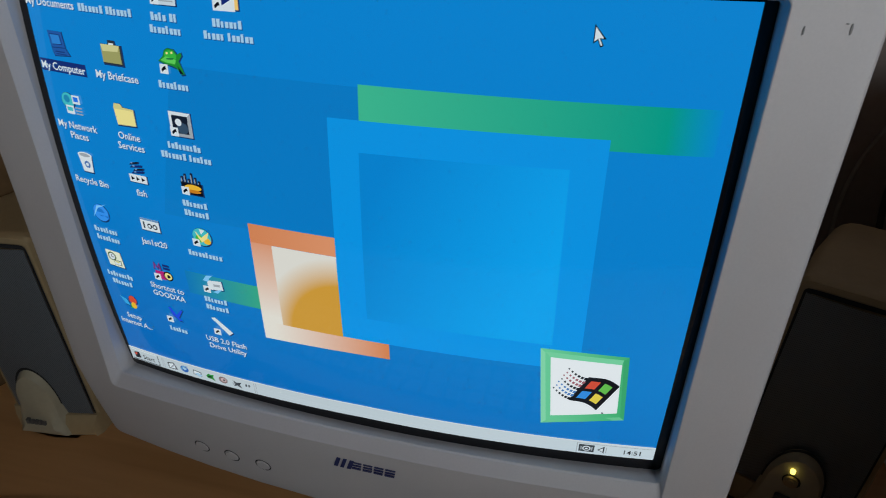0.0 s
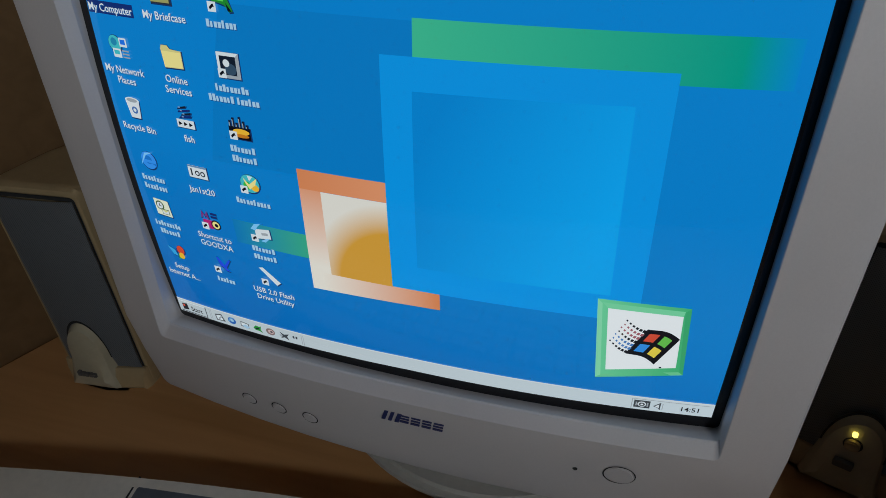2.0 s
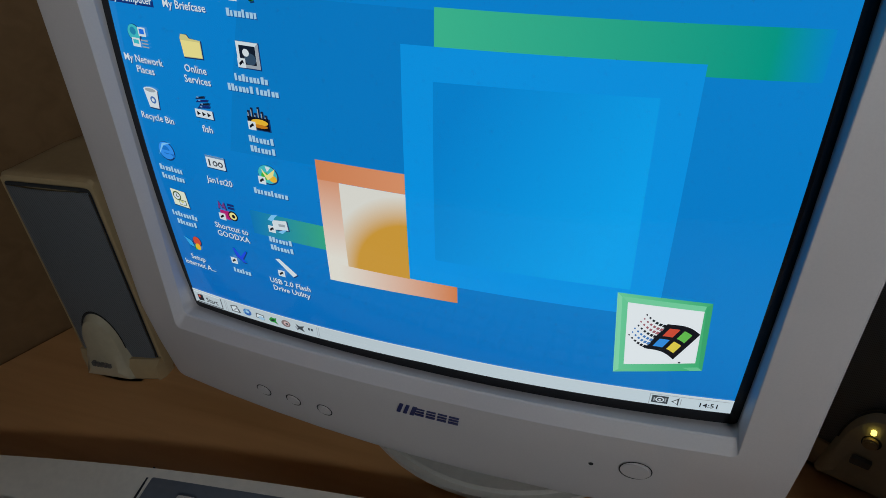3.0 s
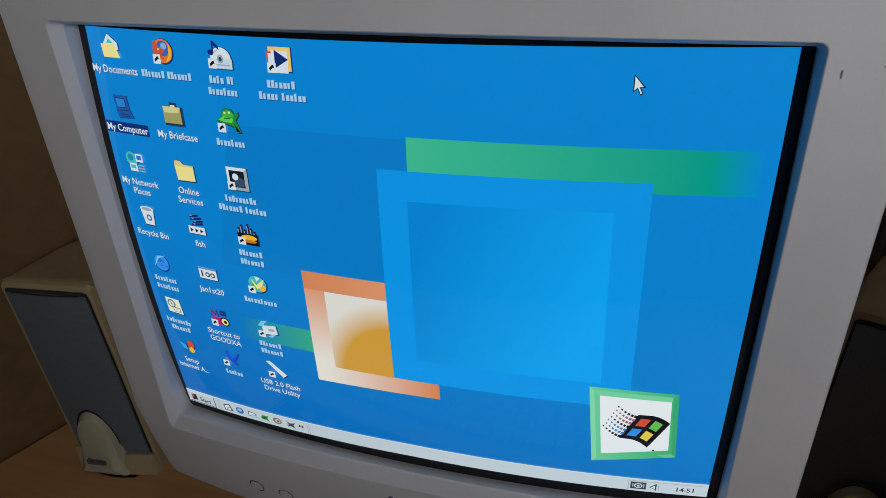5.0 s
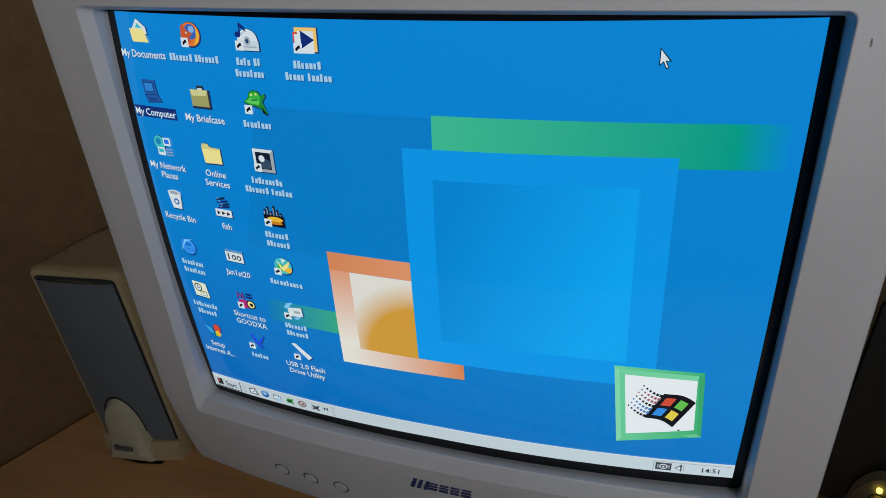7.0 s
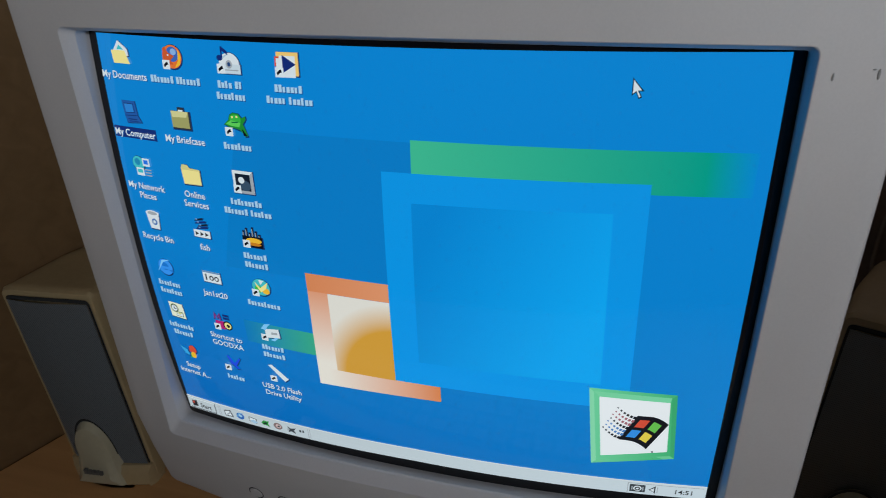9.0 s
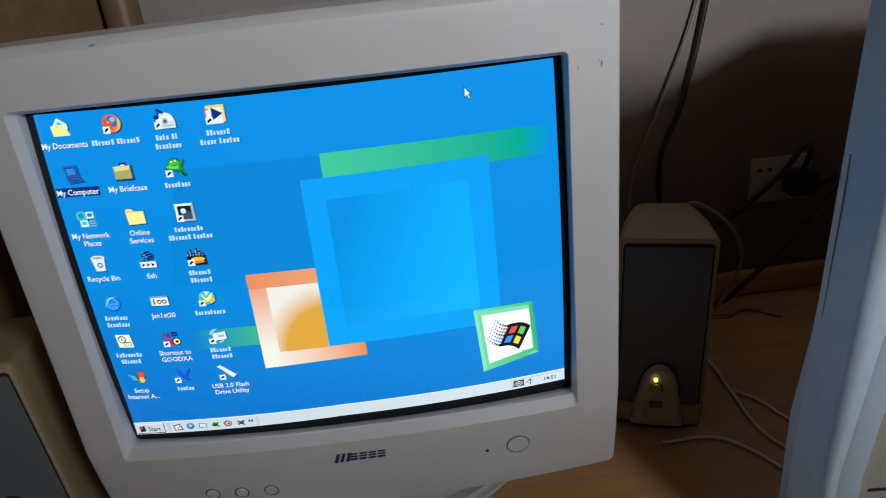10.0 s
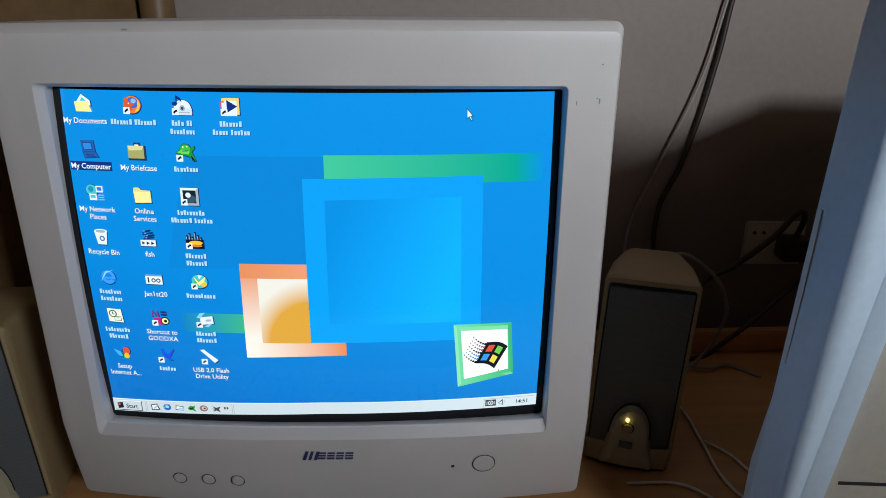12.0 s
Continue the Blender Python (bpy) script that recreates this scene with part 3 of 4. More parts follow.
def folder(s, u, v):
    s.poly([(u - 15, v - 8), (u - 13, v - 13), (u - 4, v - 13), (u - 1, v - 9), (u + 15, v - 8), (u + 15, v + 13), (u - 13, v + 14)], lit("lit_folder_edge", (200, 196, 130)), 5)
    s.quad((u - 14, v - 6), (u + 14, v - 6), (u + 14, v + 12), (u - 13, v + 13), YELLOW, 6)


def documents(s, u, v):
    s.poly([(u - 12, v - 2), (u - 2, v - 15), (u + 12, v - 5), (u + 13, v + 3), (u - 10, v + 5)], WHITE, 5)
    s.poly([(u - 5, v - 4), (u - 1, v - 10), (u + 6, v - 4)], TEAL, 6)
    s.poly([(u - 15, v - 3), (u + 8, v - 3), (u + 14, v + 13), (u - 13, v + 13)], YELLOW, 7)


def browser_fox(s, u, v):
    s.disc(u, v, 14.5, 14, ORANGE, 5, 22)
    s.disc(u + 1, v - 3, 9.5, 9, lit("lit_deep_blue", (52, 96, 176)), 6, 18)
    s.disc(u + 3, v - 6, 4.5, 4, lit("lit_pale_globe", (128, 168, 214)), 7, 12)
    s.poly([(u - 13, v - 9), (u - 9, v - 12), (u - 5, v - 5), (u + 4, v - 1), (u - 2, v + 4), (u + 2, v + 9), (u - 8, v + 9), (u - 13, v + 2)], lit("lit_rust", (190, 84, 44)), 8)
    s.poly([(u + 10, v - 9), (u + 14, v - 1), (u + 11, v + 9), (u + 3, v + 13), (u + 9, v + 4)], GOLD, 7)
    s.rect(u - 6, v - 3, u - 4, v - 1, WHITE, 9)


def disc_burner(s, u, v):
    s.disc(u + 2, v + 4, 14, 13, WHITE, 5, 18, 180, 360)
    s.rect(u - 12, v + 4, u + 17, v + 15, lit("lit_silver", (186, 204, 214)), 5)
    s.disc(u + 2, v + 4, 12, 11, lit("lit_silver2", (164, 190, 206)), 6, 14, 200, 265)
    s.disc(u + 2, v + 4, 4.4, 5, GREY, 7, 12)
    s.disc(u + 2, v + 4, 2.2, 2.6, lit("lit_disc_hole", (20, 60, 110)), 8, 10)
    s.rect(u - 9, v + 10, u + 14, v + 11.4, GREY, 6)
    s.disc(u - 10, v - 3, 4.4, 3.4, NAVYLIT, 9, 10)
    s.rect(u - 8, v - 16, u - 5.8, v - 3, NAVYLIT, 9)
    s.poly([(u - 6, v - 16), (u + 1, v - 11), (u + 2, v - 6), (u - 6, v - 11)], NAVYLIT, 9)


def media_player(s, u, v):
    s.rect(u - 13, v - 13, u + 15, v + 13, lit("lit_tan", (226, 190, 110)), 5)
    s.rect(u - 9, v - 9, u + 11, v + 15, WHITE, 6)
    s.rect(u - 15, v - 8, u - 9, v + 3, RED, 7)
    s.rect(u - 13, v - 6, u - 8, v + 5, WHITE, 8)
    s.poly([(u - 5, v - 10), (u + 12, v), (u - 5, v + 10)], NAVYLIT, 8)


def computer(s, u, v):
    pc, dark = lit("lit_pc", (30, 84, 156)), lit("lit_pc2", (18, 52, 110))
    s.quad((u - 13, v - 15), (u + 9, v - 15), (u + 11, v + 3), (u - 11, v + 4), pc, 5)
    s.poly([(u - 11, v + 5), (u + 11, v + 4), (u + 16, v + 12), (u - 8, v + 14)], pc, 5)
    s.quad((u - 10, v - 12), (u + 6, v - 12), (u + 7.5, v), (u - 8.5, v + 1), dark, 6)
    s.quad((u - 9, v - 11), (u + 5, v - 11), (u + 6, v - 1), (u - 8, v), lit("lit_pc_screen", (40, 124, 200)), 7)
    s.rect(u - 6, v + 8, u + 9, v + 9.5, dark, 6)
    s.rect(u - 5, v + 11, u + 12, v + 12, dark, 6)


def briefcase(s, u, v):
    s.poly([(u - 5, v - 8), (u - 4, v - 14), (u + 5, v - 14), (u + 6, v - 8)], DGREY, 5)
    s.rect(u - 3, v - 11, u + 4, v - 8, WHITE, 6)
    s.rect(u - 15, v - 9, u + 14, v + 14, DGREY, 5)
    s.rect(u - 15, v - 9, u + 12, v + 12, KHAKI, 7)
    s.poly([(u - 15, v - 9), (u + 12, v - 9), (u + 9, v - 2), (u - 13, v - 1)], lit("lit_khaki_light", (196, 196, 140)), 8)


def green_blob(s, u, v):
    deep = lit("lit_green2", (28, 132, 46))
    s.poly([(u - 16, v + 1), (u - 9, v - 5), (u - 7, v - 11), (u - 2, v - 14), (u + 6, v - 13), (u + 10, v - 8), (u + 15, v - 11), (u + 16, v - 7), (u + 11, v - 1), (u + 14, v + 6), (u + 17, v + 13), (u + 12, v + 14), (u + 7, v + 7), (u, v + 5), (u - 8, v + 4)], deep, 5)
    s.disc(u + 1, v - 6, 8, 6, GREEN, 6, 16)
    s.poly([(u - 13, v), (u - 5, v - 5), (u + 8, v - 2), (u + 6, v + 3), (u - 6, v + 2)], lit("lit_green3", (88, 196, 84)), 7)
    s.rect(u - 4, v - 10, u - 1.5, v - 7.5, YELLOW, 8)
    s.rect(u + 2.5, v - 11, u + 5, v - 8.5, YELLOW, 8)
    s.poly([(u - 5, v - 3), (u + 6, v - 4), (u + 4, v - 2), (u - 4, v - 1.6)], DGREEN, 8)
    s.poly([(u + 9, v + 4), (u + 16, v + 13), (u + 11, v + 13)], BLACK, 7)


def network(s, u, v):
    s.disc(u - 5, v - 5, 10, 10, TEAL, 5, 16)
    s.disc(u - 6, v - 7, 5, 5, lit("lit_teal2", (30, 130, 170)), 6, 12)
    s.rect(u + 3, v - 13, u + 15, v - 2, WHITE, 7)
    s.rect(u + 5, v - 11, u + 13, v - 5, BLUE, 8)
    s.rect(u - 10, v + 1, u + 3, v + 12, WHITE, 7)
    s.rect(u - 8, v + 3, u + 1, v + 8, TEAL, 8)
    for k in range(3):
        s.rect(u + 5, v + 2 + 4 * k, u + 16, v + 3.6 + 4 * k, GREY, 7)


def pinball(s, u, v):
    s.rect(u - 15, v - 15, u + 15, v + 15, WHITE, 5)
    s.poly([(u + 15, v - 15), (u + 15, v + 15), (u - 15, v + 15), (u - 11, v + 11), (u + 11, v + 11), (u + 11, v - 11)], GREY, 6)
    s.rect(u - 11, v - 11, u + 11, v + 11, lit("lit_ink", (16, 28, 44)), 7)
    s.disc(u + 3, v + 4, 8, 7, lit("lit_ink2", (50, 74, 96)), 8, 14)
    s.disc(u - 2, v - 3, 4.5, 4.5, WHITE, 9, 12)


def bin_icon(s, u, v):
    s.poly([(u - 12, v - 10), (u + 11, v - 10), (u + 8, v + 14), (u - 8, v + 14)], lit("lit_bin", (206, 216, 222)), 5)
    s.disc(u, v - 10, 12, 4, WHITE, 6, 16)
    s.disc(u, v - 10, 9, 2.6, GREY, 7, 14)
    s.disc(u + 1, v + 3, 5, 5, lit("lit_bin_blue", (70, 110, 170)), 6, 12)
    s.disc(u + 1, v + 3, 2.5, 2.5, WHITE, 7, 10)


def film_clip(s, u, v):
    s.rect(u - 14, v + 2, u + 13, v + 13, WHITE, 5)
    for k in range(3):
        s.poly([(u - 11 + 8 * k, v + 4.5), (u - 5.5 + 8 * k, v + 7.5), (u - 11 + 8 * k, v + 10.5)], BLACK, 6)
    ink = lit("lit_ink", (16, 28, 44))
    for k, (w, x) in enumerate(((13, -3), (17, -1), (15, 2), (18, 0))):
        y = v - 14 + 4 * k
        s.quad((u + x - w / 2 + 3, y), (u + x + w / 2 + 2, y - 3), (u + x + w / 2, y), (u + x - w / 2, y + 2.6), ink if k % 2 == 0 else NAVYLIT, 5)
        s.rect(u + x - 4, y - 0.8, u + x - 1, y + 0.8, lit("lit_pale_steel", (120, 150, 190)), 6)


def car_game(s, u, v):
    s.rect(u - 15, v - 2, u + 15, v + 14, BLACK, 5)
    for k in range(6):
        h = (9, 13, 7, 15, 10, 6)[k]
        s.rect(u - 14 + 4.8 * k, v - h, u - 11 + 4.8 * k, v, lit("lit_ink", (16, 28, 44)), 5)
        s.rect(u - 13.6 + 4.8 * k, v - h + 2, u - 12.4 + 4.8 * k, v - 2, GREY, 6)
    s.disc(u + 2, v + 4, 12, 4, GOLD, 6, 16)
    s.disc(u + 2, v + 9, 11, 2.4, lit("lit_gold2", (190, 120, 30)), 7, 14)


def letter_e(s, u, v):
    s.disc(u, v, 13, 13, lit("lit_ie", (50, 140, 230)), 5, 20)
    s.disc(u, v - 1, 6.5, 6.5, lit("lit_desk_hole", (24, 112, 196)), 6, 14)
    s.rect(u - 7, v - 1, u + 13, v + 3, lit("lit_ie", (50, 140, 230)), 7)
    s.poly([(u + 5, v + 3), (u + 14, v + 3), (u + 13, v + 8)], lit("lit_desk_hole", (24, 112, 196)), 7)
    s.poly([(u - 15, v + 9), (u - 4, v - 11), (u + 12, v - 14), (u - 2, v - 8), (u - 11, v + 4)], lit("lit_ie2", (120, 190, 240)), 8)


def picture_file(s, u, v):
    s.rect(u - 15, v - 9, u + 15, v + 9, WHITE, 5)
    s.rect(u - 15, v - 9, u + 15, v - 6.5, lit("lit_steel", (96, 136, 176)), 6)
    s.rect(u - 11, v - 4, u - 8.5, v + 6, DGREY, 6)
    for cu in (u - 0.5, u + 8):
        s.disc(cu, v + 1.5, 4, 4, DGREY, 6, 12)
        s.disc(cu, v + 1.5, 2.2, 2.2, WHITE, 7, 10)


def globe(s, u, v):
    s.disc(u, v, 14, 13, TEAL, 5, 20)
    s.disc(u - 4, v + 3, 6, 6, GREEN, 6, 12)
    s.disc(u + 7, v + 5, 6, 5, GOLD, 6, 12)
    s.poly([(u - 9, v - 8), (u - 1, v + 1), (u + 12, v - 10), (u + 8, v + 1), (u - 1, v + 8), (u - 6, v)], YELLOW, 7)
    s.poly([(u - 2, v - 12), (u + 6, v - 11), (u, v - 4)], WHITE, 7)


def clock_mail(s, u, v):
    s.quad((u - 14, v - 14), (u + 12, v - 13), (u + 14, v + 13), (u - 13, v + 12), lit("lit_pale_yellow", (214, 222, 200)), 5)
    s.disc(u - 4, v - 4, 7.4, 7.4, lit("lit_olive", (70, 92, 60)), 6, 16)
    s.disc(u - 4, v - 4, 5.4, 5.4, WHITE, 7, 16)
    s.rect(u - 4.8, v - 8, u - 3.4, v - 3, BLACK, 8)
    s.rect(u - 4.8, v - 4, u - 0.5, v - 2.8, BLACK, 8)
    s.rect(u - 2, v + 1, u + 11, v + 9.5, lit("lit_olive", (70, 92, 60)), 8)
    s.rect(u - 1, v + 2, u + 10, v + 8.5, WHITE, 9)
    s.poly([(u - 1, v + 2), (u + 10, v + 2), (u + 4.5, v + 6)], lit("lit_straw", (196, 200, 130)), 10)


def letters_icon(s, u, v):
    s.poly([(u - 14, v - 3), (u - 12, v - 15), (u - 7, v - 7), (u - 3, v - 15), (u - 1, v - 3), (u - 4, v - 3), (u - 5, v - 9), (u - 7, v - 4), (u - 10, v - 9), (u - 11, v - 3)], lit("lit_violet", (110, 50, 120)), 5)
    s.rect(u + 3, v - 14, u + 12, v - 11, NAVYLIT, 5)
    s.rect(u + 3, v - 9, u + 12, v - 6, NAVYLIT, 5)
    s.rect(u - 12, v - 1, u + 4, v + 13, MAGENTA, 6)
    s.disc(u + 9, v + 5, 8, 8, BLACK, 6, 14)
    s.disc(u + 9, v + 5, 6, 6, YELLOW, 7, 14)
    s.disc(u + 10, v + 5, 3, 3, BLACK, 8, 10)


def mail_arrows(s, u, v):
    s.quad((u - 8, v - 5), (u + 15, v - 8), (u + 16, v + 7), (u - 7, v + 10), WHITE, 5)
    s.quad((u + 2, v - 1), (u + 12, v - 2), (u + 12, v + 2), (u + 2, v + 3), GREY, 6)
    s.poly([(u - 14, v - 4), (u - 7, v - 13), (u + 3, v - 15), (u - 3, v - 9), (u - 6, v - 3)], lit("lit_sky", (120, 190, 236)), 6)
    s.poly([(u + 14, v + 6), (u + 6, v + 14), (u - 1, v + 13), (u + 7, v + 8)], lit("lit_sky", (120, 190, 236)), 6)


def butterfly(s, u, v):
    s.poly([(u - 16, v - 8), (u - 3, v - 3), (u + 1, v + 8), (u - 8, v + 6)], lit("lit_sky2", (50, 160, 220)), 5)
    s.disc(u + 8, v - 5, 7, 8, RED, 5, 14)
    s.disc(u + 8, v + 5, 5, 6, GOLD, 6, 12)
    s.poly([(u, v - 2), (u + 7, v + 10), (u + 1, v + 12)], GREEN, 6)
    s.rect(u + 0.5, v - 8, u + 2, v + 10, NAVYLIT, 7)


def blue_bits(s, u, v):
    b = lit("lit_royal", (24, 70, 214))
    s.poly([(u - 8, v - 13), (u - 4, v - 13), (u + 4, v - 1), (u + 14, v - 13), (u + 16, v - 11), (u + 7, v + 3), (u + 12, v + 9), (u + 6, v + 9), (u + 2, v + 4), (u - 3, v + 2)], b, 5)


def memory_stick(s, u, v):
    s.quad((u - 16, v - 14), (u - 9, v - 16), (u + 16, v + 6), (u + 9, v + 12), lit("lit_stick", (196, 214, 224)), 5)
    s.quad((u - 6, v - 4), (u - 1, v - 8), (u + 16, v + 6), (u + 9, v + 12), WHITE, 6)


GRID_U, GRID_V = (38, 121, 202, 281), (22, 97, 171, 248, 323, 398, 474)
ICONS = [
    (0, 0, documents, False, ["My Documents"], "open yellow folder icon"),
    (1, 0, browser_fox, True, [(7, 7)], "orange and blue round icon"),
    (2, 0, disc_burner, True, [(4, 2), (8,)], "white disc and note icon"),
    (3, 0, media_player, True, [(7,), (5, 6)], "tan frame icon with a blue triangle"),
    (0, 1, computer, False, ["My Computer"], "blue computer icon, selected"),
    (1, 1, briefcase, False, ["My Briefcase"], "olive briefcase icon"),
    (2, 1, green_blob, True, [(8,)], "plain green icon"),
    (0, 2, network, False, ["My Network", "Places"], "globe and screens icon"),
    (1, 2, folder, False, ["Online", "Services"], "closed yellow folder icon"),
    (2, 2, pinball, True, [(9,), (7, 6)], "black square icon with a silver ball"),
    (0, 3, bin_icon, False, ["Recycle Bin"], "white bin icon"),
    (1, 3, film_clip, False, ["fish"], "film strip icon"),
    (2, 3, car_game, True, [(7,), (7,)], "skyline and yellow car icon"),
    (0, 4, letter_e, False, [(8,), (8,)], "blue ringed round icon"),
    (1, 4, picture_file, False, ["Jan1st20"], "small white picture icon"),
    (2, 4, globe, True, [(10,)], "globe icon with yellow arrows"),
    (0, 5, clock_mail, False, [(9,), (7,)], "clock and letter icon"),
    (1, 5, letters_icon, True, ["Shortcut to", "GOODXA"], "magenta and yellow icon"),
    (2, 5, mail_arrows, True, [(7,), (7,)], "letter icon with blue arrows"),
    (0, 6, butterfly, False, ["Setup", "Internet A..."], "many-coloured wing icon"),
    (1, 6, blue_bits, True, [(6,)], "dark blue cross icon"),
    (2, 6, memory_stick, True, ["USB 2.0 Flash", "Drive Utility"], "white memory stick icon"),
]
for col, row, draw, arrow, words, label in ICONS:
    u, v = GRID_U[col], GRID_V[row]
    s = Sheet()
    draw(s, u, v)
    s.outline(lit("lit_rim", (14, 52, 104)))
    if arrow:
        arrow_box(s, u, v)
    s.done("desktop_icon", screen, label)
    s = Sheet()
    if row == 1 and col == 0:
        s.rect(u - 36, v + 20, u + 37, v + 35, lit("lit_selected", (14, 44, 110)), 4, 4, 1)
    for k, w in enumerate(words):
        base = v + 32 + 13.5 * k
        if isinstance(w, str):
            s.letter(w, u + 1.2, base + 0.8, 13.2, SHADE, 5)
            s.letter(w, u, base, 13.2, WHITE, 6)
        else:
            s.bars(w, u, base, BAR, 6)
    tagged(s.done("icon_caption", screen), kind="stuff")
s = Sheet()
s.poly([(657, 24), (657, 42), (661, 38.5), (664, 45), (667, 43.5), (664, 37.5), (669, 37.5)], BLACK, 11)
s.poly([(658, 26.2), (658, 40), (661.2, 37), (664.4, 43.6), (665.8, 43), (662.6, 36.6), (666.6, 36.6)], WHITE, 12)
s.done("pointer", screen, "white arrow pointer")

# ---- marks and buttons on the monitor ----
FACE = Matrix.Rotation(radians(90), 4, "X")


def face_y(x, z):
    return bow(x, z)


def face_ring(x, z, r0, r1, seg=36):
    """A flat ring that follows the front face."""
    rings = []
    for radius in (r0, r1):
        pts = [(x + radius * math.cos(2 * math.pi * i / seg), z + radius * math.sin(2 * math.pi * i / seg)) for i in range(seg)]
        rings.append([(px, face_y(px, pz) - 0.0003, pz) for px, pz in pts])
    return loft(rings, False, False)


def push_button(name, x, z, radius, label):
    lean = math.degrees(math.atan(0.19)) if z < 0.868 else 0.0
    m = Matrix.Translation((x, face_y(x, z) + 0.0018, z)) @ Matrix.Rotation(radians(90 + lean), 4, "X")
    b = part(name, cyl(radius, 0.005, m, 36, 0.0008), PLASTIC, monitor, label)
    part("button_gap", face_ring(x, z, radius * 0.99, radius + 0.0007), GAP, b)


for x in (-0.1155, -0.0927, -0.0697):
    push_button("button", x, 0.8268, 0.0049, "small round push button")
push_button("power_button", 0.1215, 0.8425, 0.0083, "round power button")
part("power_light", cyl(0.0014, 0.002, Matrix.Translation((0.0975, face_y(0.0975, 0.8410) + 0.0006, 0.8410)) @ FACE, 16, 0.0003), GAP, monitor, "tiny dark unlit power light")
# maker's mark: five slanted navy slabs
bm = bmesh.new()
at, zc = -0.0165, 0.8550
for k, w in enumerate((0.0115, 0.0068, 0.0068, 0.0068, 0.0072)):
    h = 0.0080 if k == 0 else 0.0064
    slant = 0.0026 if k == 0 else 0.001
    for lo, hi in (((0, 0.24), (0.42, 0.60), (0.78, 1.0)) if k else ((0.0, 1.0),)):
        if k == 0:
            spans = ((0, 0.22), (0.36, 0.56), (0.72, 0.95))
            for a, b in spans:
                q = [(at + w * a, -h / 2), (at + w * b, -h / 2), (at + w * b + slant, h / 2), (at + w * a + slant, h / 2)]
                rows = [[(px, face_y(px, zc) - 0.0002 - d, zc + pz) for px, pz in q] for d in (0, 0.0004)]
                loft(rows, bm=bm)
        else:
            z0, z1 = -h / 2 + h * lo, -h / 2 + h * hi
            q = [(at + slant * lo, z0), (at + w - 0.0012 + slant * lo, z0), (at + w - 0.0012 + slant * hi, z1), (at + slant * hi, z1)]
            rows = [[(px, face_y(px, zc) - 0.0002 - d, zc + pz) for px, pz in q] for d in (0, 0.0004)]
            loft(rows, bm=bm)
    at += w
part("maker_mark", bm, NAVY, monitor, "small navy printed mark")
# scuffs on the frame
for x, z, w, h in ((0.1738, 1.1185, 0.0003, 0.0016), (0.1885, 1.1198, 0.0004, 0.0020), (0.1887, 1.1425, 0.0007, 0.0005), (0.1868, 1.1215, 0.0006, 0.0003), (-0.107, 1.1622, 0.0022, 0.0003)):
    yy = face_y(x, z) - 0.0002
    part("scuff", loft([[(x + w * math.cos(a), yy - d, z + h * math.sin(a)) for a in [2 * math.pi * i / 10 for i in range(10)]] for d in (0, 0.0002)]), SCUFF, monitor)

# ---- loudspeakers ----


